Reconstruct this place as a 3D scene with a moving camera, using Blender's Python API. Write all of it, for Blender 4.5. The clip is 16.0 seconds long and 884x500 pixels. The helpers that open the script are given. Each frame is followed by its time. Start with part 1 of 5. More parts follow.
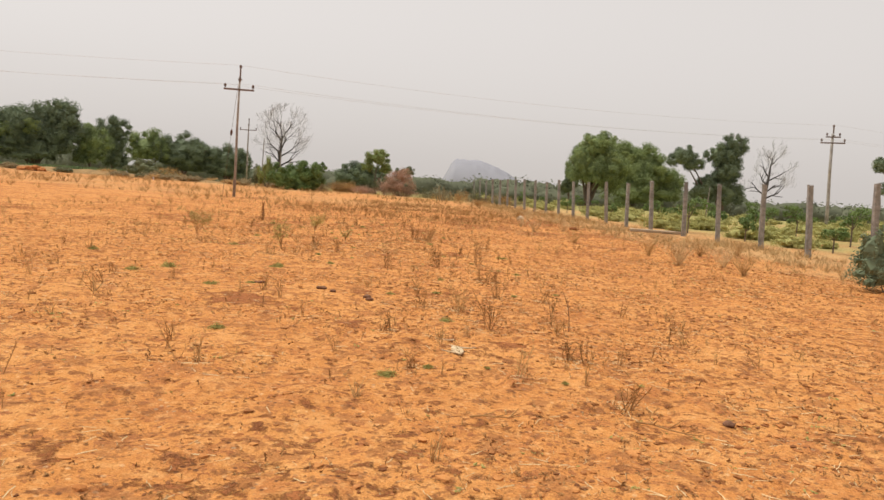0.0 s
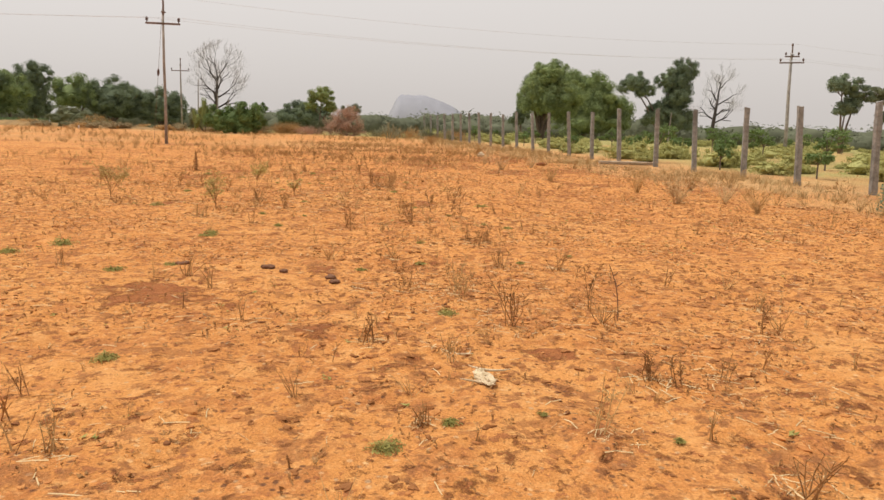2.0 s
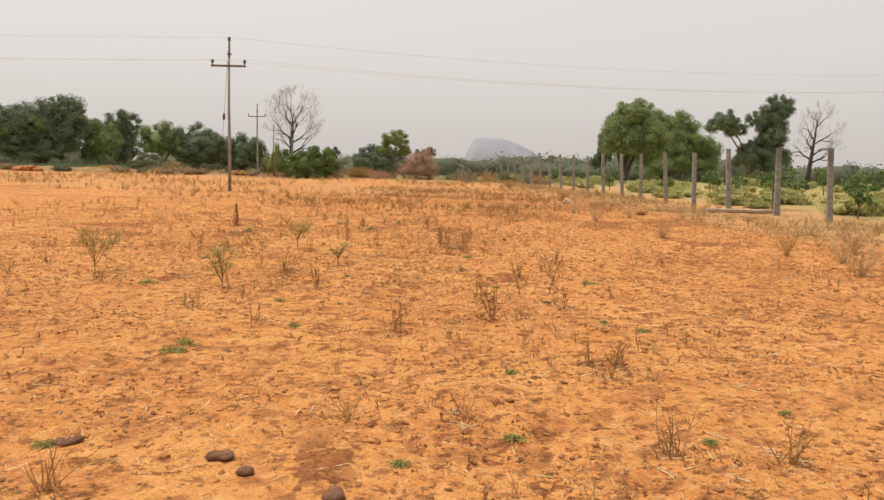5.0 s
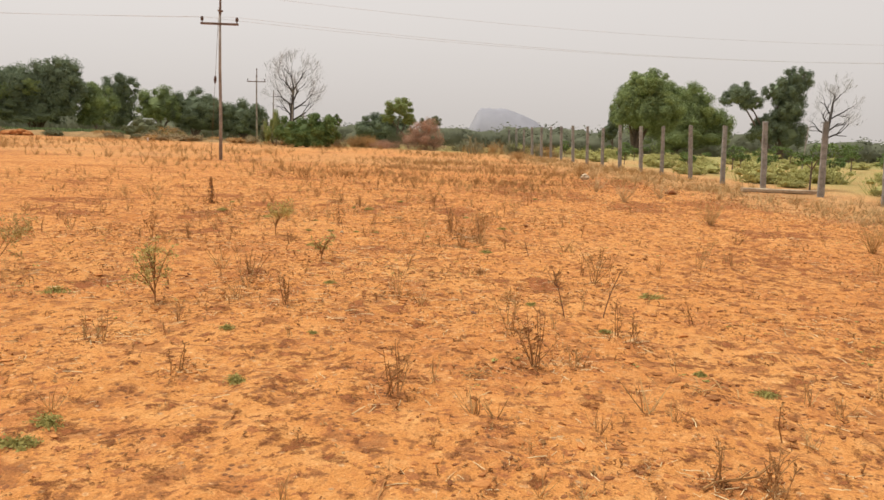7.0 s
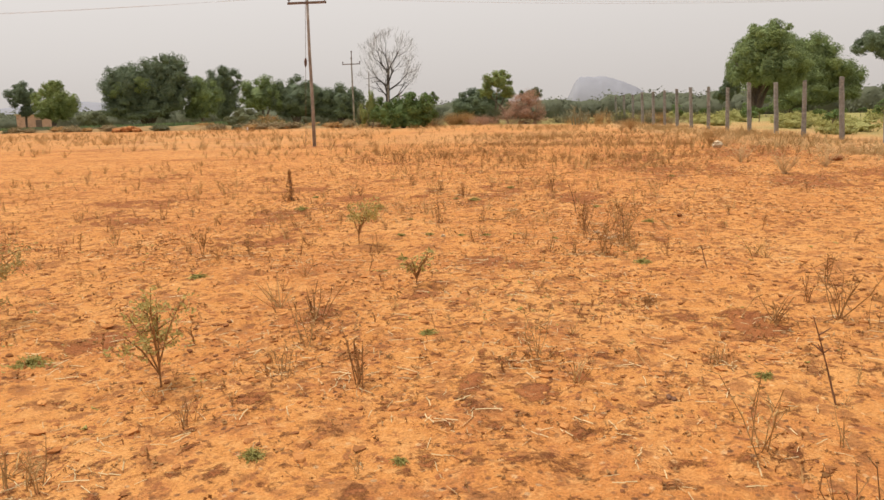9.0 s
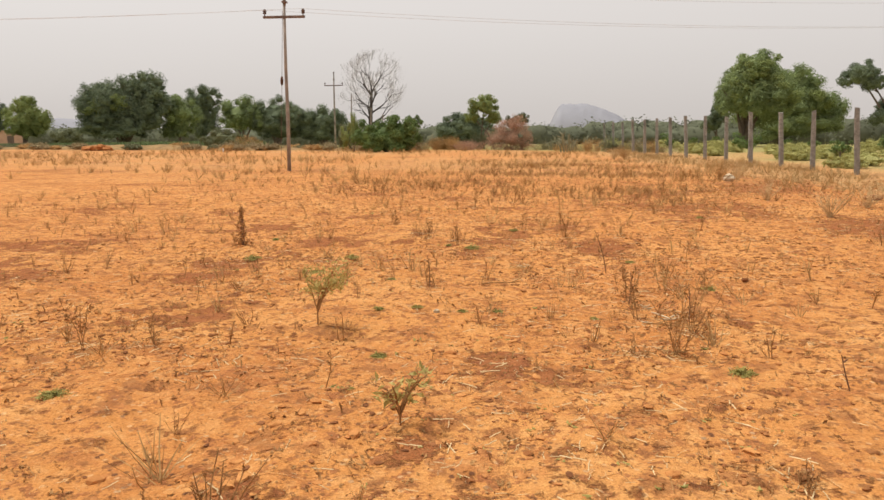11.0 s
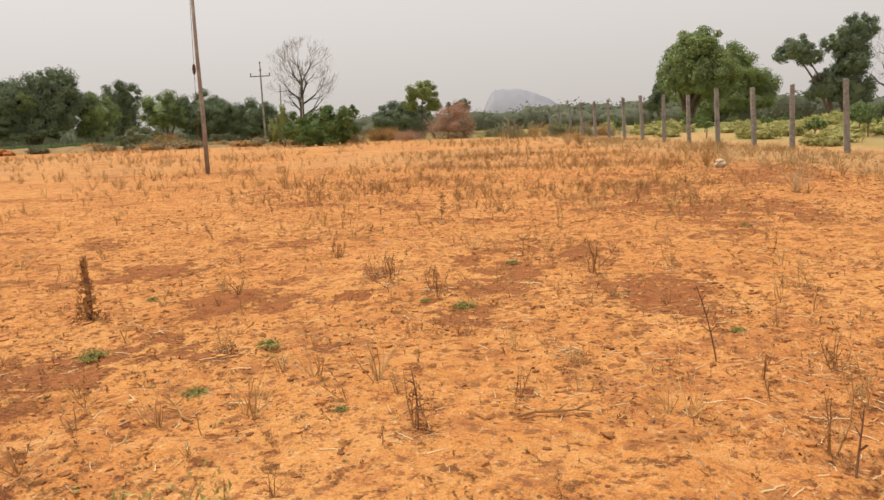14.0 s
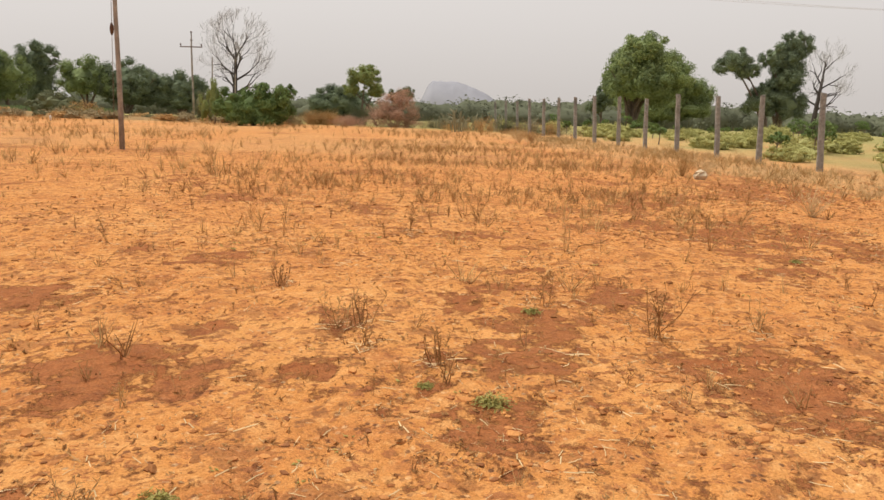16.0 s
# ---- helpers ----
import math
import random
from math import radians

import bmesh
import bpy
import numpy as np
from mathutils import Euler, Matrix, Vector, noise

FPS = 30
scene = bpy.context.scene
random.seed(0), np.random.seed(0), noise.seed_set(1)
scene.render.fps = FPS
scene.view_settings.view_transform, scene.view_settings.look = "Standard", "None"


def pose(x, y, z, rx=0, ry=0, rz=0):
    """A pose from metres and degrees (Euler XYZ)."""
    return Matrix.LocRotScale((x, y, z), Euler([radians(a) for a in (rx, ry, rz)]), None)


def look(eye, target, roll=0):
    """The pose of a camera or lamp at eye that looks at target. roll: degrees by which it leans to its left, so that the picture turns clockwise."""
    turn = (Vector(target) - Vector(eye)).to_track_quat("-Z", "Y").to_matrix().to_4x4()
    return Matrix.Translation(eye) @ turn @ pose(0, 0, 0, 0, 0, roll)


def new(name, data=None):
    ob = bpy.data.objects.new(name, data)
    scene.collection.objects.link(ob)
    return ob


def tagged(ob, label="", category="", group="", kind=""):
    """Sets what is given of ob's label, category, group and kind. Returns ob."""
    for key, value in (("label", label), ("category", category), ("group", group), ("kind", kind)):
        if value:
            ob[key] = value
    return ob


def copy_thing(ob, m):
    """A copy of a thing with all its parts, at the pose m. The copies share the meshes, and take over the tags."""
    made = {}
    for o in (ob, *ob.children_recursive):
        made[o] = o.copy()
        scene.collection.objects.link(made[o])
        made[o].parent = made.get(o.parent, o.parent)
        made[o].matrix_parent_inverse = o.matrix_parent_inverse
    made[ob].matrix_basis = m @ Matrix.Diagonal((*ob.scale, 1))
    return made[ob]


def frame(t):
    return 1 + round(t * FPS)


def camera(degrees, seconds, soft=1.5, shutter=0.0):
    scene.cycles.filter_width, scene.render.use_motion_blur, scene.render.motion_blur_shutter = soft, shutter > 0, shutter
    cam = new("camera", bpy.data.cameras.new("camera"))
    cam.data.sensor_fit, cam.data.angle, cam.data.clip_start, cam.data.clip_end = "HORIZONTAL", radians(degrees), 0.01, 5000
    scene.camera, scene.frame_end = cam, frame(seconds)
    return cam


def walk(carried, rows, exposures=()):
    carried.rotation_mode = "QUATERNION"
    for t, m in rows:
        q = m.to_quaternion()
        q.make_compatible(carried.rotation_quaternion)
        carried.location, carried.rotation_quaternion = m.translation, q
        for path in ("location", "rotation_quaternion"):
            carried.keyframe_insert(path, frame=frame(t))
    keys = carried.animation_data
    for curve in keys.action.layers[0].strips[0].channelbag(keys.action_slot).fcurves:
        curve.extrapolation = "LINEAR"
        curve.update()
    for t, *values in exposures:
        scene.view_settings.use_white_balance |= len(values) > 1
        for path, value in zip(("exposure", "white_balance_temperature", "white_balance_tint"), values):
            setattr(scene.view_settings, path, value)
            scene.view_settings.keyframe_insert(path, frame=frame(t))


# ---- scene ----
cam = camera(63.2, 16.0, 1.5)
PATH = [
    (0, (0.573, 0.636, 1.326), (0.475, 2.626, 1.148), 4.0),
    (0.5, (0.468, 1.18, 1.285), (0.354, 3.157, 0.998), 6.1),
    (1, (0.351, 1.668, 1.307), (0.392, 3.632, 0.93), 2.4),
    (1.5, (0.238, 2.231, 1.32), (0.23, 4.213, 1.055), 3.1),
    (2, (0.147, 2.737, 1.311), (0.195, 4.706, 0.967), 1.8),
    (2.5, (0.158, 3.319, 1.308), (0.092, 5.288, 0.964), 3.5),
    (3, (0.131, 3.878, 1.315), (0.092, 5.851, 0.993), 5.0),
    (3.5, (0.128, 4.445, 1.332), (-0.11, 6.409, 1.038), 1.5),
    (4, (0.07, 4.975, 1.326), (-0.181, 6.937, 1.03), 3.4),
    (4.5, (0.048, 5.449, 1.353), (-0.173, 7.425, 1.136), 0.1),
    (4.7, (0.035, 5.653, 1.357), (-0.154, 7.631, 1.133), 0.6),
    (6.8, (-0.258, 7.874, 1.338), (-0.371, 9.849, 1.048), 2.2),
    (7, (-0.282, 8.088, 1.36), (-0.45, 10.056, 1.044), 2.1),
    (7.5, (-0.38, 8.667, 1.349), (-0.588, 10.629, 1.021), 2.4),
    (8, (-0.453, 9.248, 1.347), (-0.84, 11.193, 1.088), 1.3),
    (8.5, (-0.584, 9.766, 1.326), (-0.957, 11.692, 0.937), 1.7),
    (9, (-0.789, 10.304, 1.319), (-1.233, 12.216, 0.936), -1.4),
    (9.5, (-0.966, 10.812, 1.334), (-1.41, 12.723, 0.947), 0.2),
    (9.7, (-1.023, 10.973, 1.362), (-1.449, 12.898, 1.027), 1.9),
    (11.8, (-1.644, 13.257, 1.331), (-2.02, 15.195, 1.014), -1.4),
    (12, (-1.726, 13.44, 1.329), (-2.066, 15.383, 0.995), -0.6),
    (12.5, (-1.81, 13.96, 1.33), (-1.995, 15.921, 0.983), -2.8),
    (13, (-1.916, 14.52, 1.346), (-2.207, 16.468, 0.999), -1.1),
    (13.5, (-2.069, 14.965, 1.362), (-2.184, 16.93, 1.008), -3.6),
    (14, (-2.224, 15.492, 1.369), (-2.455, 17.447, 1.015), -2.3),
    (14.5, (-2.438, 15.907, 1.398), (-2.41, 17.878, 1.058), -2.1),
    (15, (-2.544, 16.459, 1.363), (-2.625, 18.429, 1.03), 0.2),
    (15.5, (-2.738, 17.019, 1.341), (-2.942, 18.981, 1.015), 2.8),
    (16, (-2.88, 17.516, 1.332), (-2.915, 19.479, 0.95), 1.7),
]
walk(cam, [(t, look(eye, target, roll)) for t, eye, target, roll in PATH])


# ---- light ----
SUN_EL, SUN_AZ = 68.0, -70.0          # degrees; azimuth from +y towards +x
world = bpy.data.worlds.new("hazy_sky")
scene.world = world
world.use_nodes = True
wn, wl = world.node_tree.nodes, world.node_tree.links
wn.clear()
sky = wn.new("ShaderNodeTexSky")
sky.sky_type, sky.sun_disc = "NISHITA", False
sky.sun_elevation, sky.sun_rotation = radians(SUN_EL), radians(SUN_AZ)
sky.air_density, sky.dust_density, sky.ozone_density = 1.0, 6.0, 1.0
calm = wn.new("ShaderNodeHueSaturation")
calm.inputs["Saturation"].default_value = 0.12
clear = wn.new("ShaderNodeBackground")
clear.inputs["Strength"].default_value = 0.05
haze = wn.new("ShaderNodeBackground")
haze.inputs["Color"].default_value = (0.60, 0.555, 0.525, 1)
haze.inputs["Strength"].default_value = 0.98
both = wn.new("ShaderNodeAddShader")
wout = wn.new("ShaderNodeOutputWorld")
wl.new(sky.outputs[0], calm.inputs["Color"])
wl.new(calm.outputs[0], clear.inputs["Color"])
wl.new(clear.outputs[0], both.inputs[0])
wl.new(haze.outputs[0], both.inputs[1])
wl.new(both.outputs[0], wout.inputs["Surface"])

sun_data = bpy.data.lights.new("sun", "SUN")
sun_data.energy, sun_data.angle, sun_data.color = 3.0, radians(4), (1.0, 0.95, 0.87)
sun = new("sun", sun_data)
az, el = radians(SUN_AZ), radians(SUN_EL)
sun.matrix_world = look((0, 0, 40), Vector((0, 0, 40)) - Vector((math.sin(az) * math.cos(el), math.cos(az) * math.cos(el), math.sin(el))))


# ---- materials ----
def material(name, rough=0.9, spec=0.2):
    m = bpy.data.materials.new(name)
    m.use_nodes = True
    b = m.node_tree.nodes["Principled BSDF"]
    b.inputs["Roughness"].default_value = rough
    b.inputs["Specular IOR Level"].default_value = spec
    return m, m.node_tree.nodes, m.node_tree.links, b


def noise_node(n, l, scale, detail=4.0, rough=0.55, coord=None):
    t = n.new("ShaderNodeTexNoise")
    t.inputs["Scale"].default_value, t.inputs["Detail"].default_value = scale, detail
    t.inputs["Roughness"].default_value = rough
    if coord:
        l.new(coord, t.inputs["Vector"])
    return t.outputs["Fac"]


def ramp(n, l, fac, stops):
    r = n.new("ShaderNodeValToRGB")
    e = r.color_ramp.elements
    e[0].position, e[0].color = stops[0][0], (*stops[0][1], 1)
    e[1].position, e[1].color = stops[-1][0], (*stops[-1][1], 1)
    for p, c in stops[1:-1]:
        k = e.new(p)
        k.color = (*c, 1)
    l.new(fac, r.inputs["Fac"])
    return r.outputs["Color"]


def step(n, l, fac, lo, hi):
    r = n.new("ShaderNodeMapRange")
    r.inputs["From Min"].default_value, r.inputs["From Max"].default_value = lo, hi
    l.new(fac, r.inputs["Value"])
    return r.outputs["Result"]


def mixed(n, l, fac, a, b, blend="MIX"):
    m = n.new("ShaderNodeMix")
    m.data_type, m.blend_type = "RGBA", blend
    for sock, v in ((m.inputs["Factor"], fac), (m.inputs[6], a), (m.inputs[7], b)):
        if isinstance(v, (int, float)):
            sock.default_value = v
        elif isinstance(v, tuple):
            sock.default_value = (*v, 1)
        else:
            l.new(v, sock)
    return m.outputs[2]


def times(n, l, a, b, op="MULTIPLY"):
    m = n.new("ShaderNodeMath")
    m.operation, m.use_clamp = op, True
    for sock, v in zip(m.inputs, (a, b)):
        if isinstance(v, (int, float)):
            sock.default_value = v
        else:
            l.new(v, sock)
    return m.outputs[0]


def bump(n, l, b, height, strength, distance):
    k = n.new("ShaderNodeBump")
    k.inputs["Strength"].default_value, k.inputs["Distance"].default_value = strength, distance
    l.new(height, k.inputs["Height"])
    l.new(k.outputs[0], b.inputs["Normal"])


def world_coord(n):
    return n.new("ShaderNodeNewGeometry").outputs["Position"]


def object_coord(n):
    return n.new("ShaderNodeTexCoord").outputs["Object"]


def soil_material():
    m, n, l, b = material("red_sandy_soil", 0.95, 0.1)
    p = world_coord(n)
    broad = noise_node(n, l, 0.45, 5, 0.6, p)
    mid = noise_node(n, l, 2.6, 6, 0.65, p)
    small = noise_node(n, l, 11.0, 6, 0.7, p)
    grain = noise_node(n, l, 90.0, 3, 0.6, p)
    col = ramp(n, l, broad, [(0.3, (0.475, 0.178, 0.048)), (0.5, (0.555, 0.226, 0.061)), (0.7, (0.625, 0.282, 0.086))])
    col = mixed(n, l, times(n, l, step(n, l, mid, 0.53, 0.60), 0.55), col, (0.35, 0.115, 0.036))
    col = mixed(n, l, times(n, l, step(n, l, mid, 0.47, 0.32), 0.6), col, (0.66, 0.33, 0.12))
    col = mixed(n, l, times(n, l, step(n, l, small, 0.565, 0.605), 0.75), col, (0.26, 0.082, 0.033))
    col = mixed(n, l, times(n, l, step(n, l, small, 0.47, 0.38), 0.45), col, (0.70, 0.36, 0.135))
    crumbs = n.new("ShaderNodeTexVoronoi")
    crumbs.inputs["Scale"].default_value = 27.0
    l.new(p, crumbs.inputs["Vector"])
    apart = n.new("ShaderNodeSeparateColor")
    l.new(crumbs.outputs["Color"], apart.inputs[0])
    core = step(n, l, crumbs.outputs["Distance"], 0.42, 0.25)
    where = step(n, l, mid, 0.36, 0.58)
    col = mixed(n, l, times(n, l, times(n, l, core, step(n, l, apart.outputs[0], 0.66, 0.72)), where), col, (0.13, 0.048, 0.024))
    col = mixed(n, l, times(n, l, core, times(n, l, step(n, l, apart.outputs[1], 0.88, 0.92), 0.4)), col, (0.74, 0.50, 0.27))
    stain = noise_node(n, l, 3.4, 5, 0.62, p)
    col = mixed(n, l, times(n, l, step(n, l, stain, 0.58, 0.61), 0.6), col, (0.27, 0.098, 0.034))
    marks = n.new("ShaderNodeTexVoronoi")
    marks.inputs["Scale"].default_value = 8.0
    wobble = n.new("ShaderNodeVectorMath")
    wobble.operation = "MULTIPLY_ADD"
    l.new(noise_node(n, l, 20.0, 3, 0.6, p), wobble.inputs[0])
    wobble.inputs[1].default_value = (0.16, 0.16, 0.0)
    l.new(p, wobble.inputs[2])
    l.new(wobble.outputs[0], marks.inputs["Vector"])
    pick = n.new("ShaderNodeSeparateColor")
    l.new(marks.outputs["Color"], pick.inputs[0])
    spot = times(n, l, step(n, l, marks.outputs["Distance"], 0.34, 0.16), step(n, l, pick.outputs[0], 0.28, 0.40))
    col = mixed(n, l, times(n, l, spot, 0.85), col, (0.235, 0.085, 0.03))
    chips = n.new("ShaderNodeTexVoronoi")
    chips.inputs["Scale"].default_value = 17.0
    l.new(wobble.outputs[0], chips.inputs["Vector"])
    which = n.new("ShaderNodeSeparateColor")
    l.new(chips.outputs["Color"], which.inputs[0])
    fleck = times(n, l, step(n, l, chips.outputs["Distance"], 0.36, 0.2), step(n, l, which.outputs[1], 0.62, 0.7))
    col = mixed(n, l, times(n, l, times(n, l, fleck, 0.85), step(n, l, broad, 0.3, 0.55)), col, (0.23, 0.088, 0.03))
    red = n.new("ShaderNodeAttribute")
    red.attribute_name = "red_earth"
    dark = mixed(n, l, step(n, l, small, 0.35, 0.65), (0.335, 0.105, 0.034), (0.20, 0.057, 0.021))
    crisp = noise_node(n, l, 6.5, 10, 0.72, p)
    broken = n.new("ShaderNodeMath")
    broken.operation = "MULTIPLY_ADD"
    l.new(red.outputs["Fac"], broken.inputs[0])
    broken.inputs[1].default_value = 0.20
    l.new(crisp, broken.inputs[2])
    crust = step(n, l, broken.outputs[0], 0.575, 0.645)
    col = mixed(n, l, times(n, l, crust, 0.9), col, dark)
    crumb = step(n, l, noise_node(n, l, 24.0, 8, 0.7, p), 0.60, 0.63)
    col = mixed(n, l, times(n, l, crumb, 0.75), col, (0.23, 0.085, 0.029))
    straw = n.new("ShaderNodeAttribute")
    straw.attribute_name = "straw"
    litter = noise_node(n, l, 30.0, 4, 0.7, p)
    fibre = ramp(n, l, litter, [(0.33, (0.31, 0.175, 0.075)), (0.5, (0.48, 0.30, 0.135)), (0.68, (0.60, 0.425, 0.215))])
    col = mixed(n, l, times(n, l, straw.outputs["Fac"], step(n, l, mid, 0.22, 0.50)), col, fibre)
    green = n.new("ShaderNodeAttribute")
    green.attribute_name = "green"
    turf = ramp(n, l, small, [(0.3, (0.16, 0.16, 0.055)), (0.5, (0.28, 0.26, 0.095)), (0.72, (0.41, 0.355, 0.15))])
    col = mixed(n, l, times(n, l, green.outputs["Fac"], step(n, l, mid, 0.25, 0.48)), col, turf)
    col = mixed(n, l, 0.35, col, ramp(n, l, grain, [(0.3, (0.25, 0.25, 0.25)), (0.7, (0.95, 0.95, 0.95))]), "OVERLAY")
    l.new(col, b.inputs["Base Color"])
    h = n.new("ShaderNodeMath")
    h.operation = "ADD"
    l.new(small, h.inputs[0])
    l.new(times(n, l, times(n, l, grain, 0.35), times(n, l, crust, 0.3), "ADD"), h.inputs[1])
    bump(n, l, b, h.outputs[0], 0.9, 0.04)
    return m


def varied_material(name, dark, light, rough=0.85, spec=0.2, scale=3.0, bump_scale=0.0, bump_depth=0.01, sheen=0.0, island=0.6):
    """Two colours varied from island to island and, more slowly, over the surface."""
    m, n, l, b = material(name, rough, spec)
    geo = n.new("ShaderNodeNewGeometry")
    a = noise_node(n, l, scale, 4, 0.6, geo.outputs["Position"])
    f = n.new("ShaderNodeMath")
    f.operation = "MULTIPLY_ADD"
    l.new(geo.outputs["Random Per Island"], f.inputs[0])
    f.inputs[1].default_value = island
    l.new(step(n, l, a, 0.3, 0.7), f.inputs[2])
    g = n.new("ShaderNodeMath")
    g.operation = "MULTIPLY"
    l.new(f.outputs[0], g.inputs[0])
    g.inputs[1].default_value = 1 / (1 + island)
    l.new(mixed(n, l, g.outputs[0], dark, light), b.inputs["Base Color"])
    if sheen:
        b.inputs["Transmission Weight"].default_value = 0.0
        t = n.new("ShaderNodeBsdfTranslucent")
        l.new(mixed(n, l, g.outputs[0], dark, light), t.inputs["Color"])
        mix = n.new("ShaderNodeMixShader")
        mix.inputs[0].default_value = sheen
        l.new(b.outputs[0], mix.inputs[1])
        l.new(t.outputs[0], mix.inputs[2])
        l.new(mix.outputs[0], n["Material Output"].inputs["Surface"])
    if bump_scale:
        bump(n, l, b, noise_node(n, l, bump_scale, 5, 0.7, geo.outputs["Position"]), 0.7, bump_depth)
    return m


def stone_material(name, dark, light, scale=9.0, grain=120.0):
    m, n, l, b = material(name, 0.88, 0.25)
    p = object_coord(n)
    info = n.new("ShaderNodeObjectInfo")
    shift = n.new("ShaderNodeVectorMath")
    shift.operation = "ADD"
    l.new(p, shift.inputs[0])
    l.new(info.outputs["Random"], shift.inputs[1])
    q = shift.outputs[0]
    big, fine = noise_node(n, l, scale, 5, 0.65, q), noise_node(n, l, grain, 3, 0.6, q)
    col = ramp(n, l, big, [(0.3, dark), (0.7, light)])
    col = mixed(n, l, times(n, l, step(n, l, noise_node(n, l, 2.5, 4, 0.6, q), 0.52, 0.7), 0.6), col, tuple(c * 0.55 for c in dark))
    col = mixed(n, l, 0.3, col, ramp(n, l, fine, [(0.3, (0.2, 0.2, 0.2)), (0.7, (0.9, 0.9, 0.9))]), "OVERLAY")
    l.new(col, b.inputs["Base Color"])
    bump(n, l, b, fine, 0.5, 0.006)
    return m


SOIL = soil_material()
CLOD = varied_material("soil_clod", (0.24, 0.085, 0.03), (0.62, 0.28, 0.10), 0.95, 0.1, 6.0, 60.0, 0.006)
DARKCLOD = varied_material("dark_soil_clod", (0.12, 0.048, 0.022), (0.34, 0.14, 0.055), 0.95, 0.1, 8.0, 80.0, 0.005)
BROWNLUMP = varied_material("brown_lump", (0.20, 0.08, 0.03), (0.42, 0.18, 0.064), 0.95, 0.1, 5.0, 60.0, 0.012)
LUMP = varied_material("soil_lump", (0.36, 0.13, 0.04), (0.66, 0.31, 0.105), 0.95, 0.1, 9.0, 70.0, 0.01)
STRAW = varied_material("dry_straw", (0.40, 0.26, 0.12), (0.74, 0.56, 0.31), 0.8, 0.2, 2.0)
DEADWEED = varied_material("dead_weed", (0.19, 0.088, 0.035), (0.48, 0.27, 0.105), 0.9, 0.1, 1.2)
BANKSOIL = varied_material("weedy_bank", (0.17, 0.105, 0.05), (0.40, 0.26, 0.115), 0.95, 0.1, 1.3, 8.0, 0.08)
BANKGRASS = varied_material("bank_grass", (0.20, 0.155, 0.085), (0.40, 0.32, 0.18), 0.9, 0.1, 1.2)
VERGE = varied_material("verge_straw", (0.30, 0.19, 0.08), (0.60, 0.43, 0.21), 0.85, 0.15, 0.8)
TANWEED = varied_material("tan_weed", (0.27, 0.15, 0.06), (0.60, 0.39, 0.165), 0.9, 0.1, 1.0)
DARKSPRIG = varied_material("dark_dead_sprig", (0.25, 0.115, 0.042), (0.50, 0.28, 0.11), 0.9, 0.1, 1.5)
TWIG = varied_material("dark_twig", (0.13, 0.065, 0.038), (0.28, 0.155, 0.09), 0.9, 0.1, 8.0)
DUNG = varied_material("dried_dung", (0.12, 0.058, 0.036), (0.28, 0.145, 0.085), 0.95, 0.1, 20.0, 90.0, 0.006)
OLIVE = varied_material("olive_tan_leaf", (0.26, 0.185, 0.06), (0.60, 0.46, 0.19), 0.8, 0.15, 5.0, sheen=0.25)
TUFT = varied_material("green_tuft", (0.25, 0.235, 0.06), (0.48, 0.42, 0.14), 0.75, 0.2, 6.0, sheen=0.3)
SHRUBLEAF = varied_material("shrub_leaf", (0.29, 0.25, 0.075), (0.64, 0.53, 0.195), 0.75, 0.2, 6.0, sheen=0.3)
LEAF_DARK = varied_material("dark_leaf", (0.085, 0.112, 0.072), (0.235, 0.285, 0.165), 0.75, 0.2, 0.45, sheen=0.2, island=0.3)
LEAF_MID = varied_material("mid_leaf", (0.115, 0.155, 0.070), (0.335, 0.405, 0.165), 0.75, 0.2, 0.45, sheen=0.25, island=0.3)
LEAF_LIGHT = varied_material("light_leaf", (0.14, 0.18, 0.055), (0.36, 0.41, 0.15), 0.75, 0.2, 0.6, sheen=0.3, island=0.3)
LEAF_GREY = varied_material("grey_green_leaf", (0.10, 0.115, 0.065), (0.23, 0.24, 0.13), 0.8, 0.15, 0.1, sheen=0.2)
# far belt only: low-contrast grey-green with distance haze painted into the leaf colour
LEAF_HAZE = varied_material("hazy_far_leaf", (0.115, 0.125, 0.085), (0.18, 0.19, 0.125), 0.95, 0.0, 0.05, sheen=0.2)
LEAF_DEEP = varied_material("deep_green_leaf", (0.062, 0.100, 0.030), (0.205, 0.29, 0.085), 0.7, 0.25, 1.2, sheen=0.25, island=0.4)
HUMMOCK = varied_material("yellow_green_weed", (0.33, 0.325, 0.12), (0.53, 0.50, 0.20), 0.85, 0.1, 1.5, sheen=0.3, island=0.4)
BROWNBUSH = varied_material("dry_thorn", (0.32, 0.19, 0.125), (0.55, 0.355, 0.25), 0.9, 0.1, 0.8)
BARK = varied_material("grey_bark", (0.10, 0.075, 0.06), (0.24, 0.19, 0.15), 0.92, 0.1, 6.0, 25.0, 0.02)
CHARRED = varied_material("dark_dead_wood", (0.04, 0.033, 0.03), (0.10, 0.085, 0.078), 0.92, 0.1, 4.0)
DEADWOOD = varied_material("bleached_dead_wood", (0.22, 0.20, 0.19), (0.42, 0.395, 0.38), 0.9, 0.1, 3.0)
CACTUS = varied_material("grey_green_cactus", (0.15, 0.16, 0.10), (0.30, 0.29, 0.18), 0.7, 0.25, 2.0)
POSTSTONE = stone_material("granite_post", (0.175, 0.166, 0.150), (0.34, 0.325, 0.298))
DUSTYPOST = stone_material("dusty_post", (0.30, 0.23, 0.155), (0.50, 0.40, 0.285))
POLEWOOD = stone_material("weathered_pole", (0.21, 0.18, 0.155), (0.38, 0.34, 0.295), 3.0, 60.0)
POLEGREY = stone_material("grey_concrete_pole", (0.26, 0.24, 0.22), (0.42, 0.40, 0.37), 3.0, 60.0)
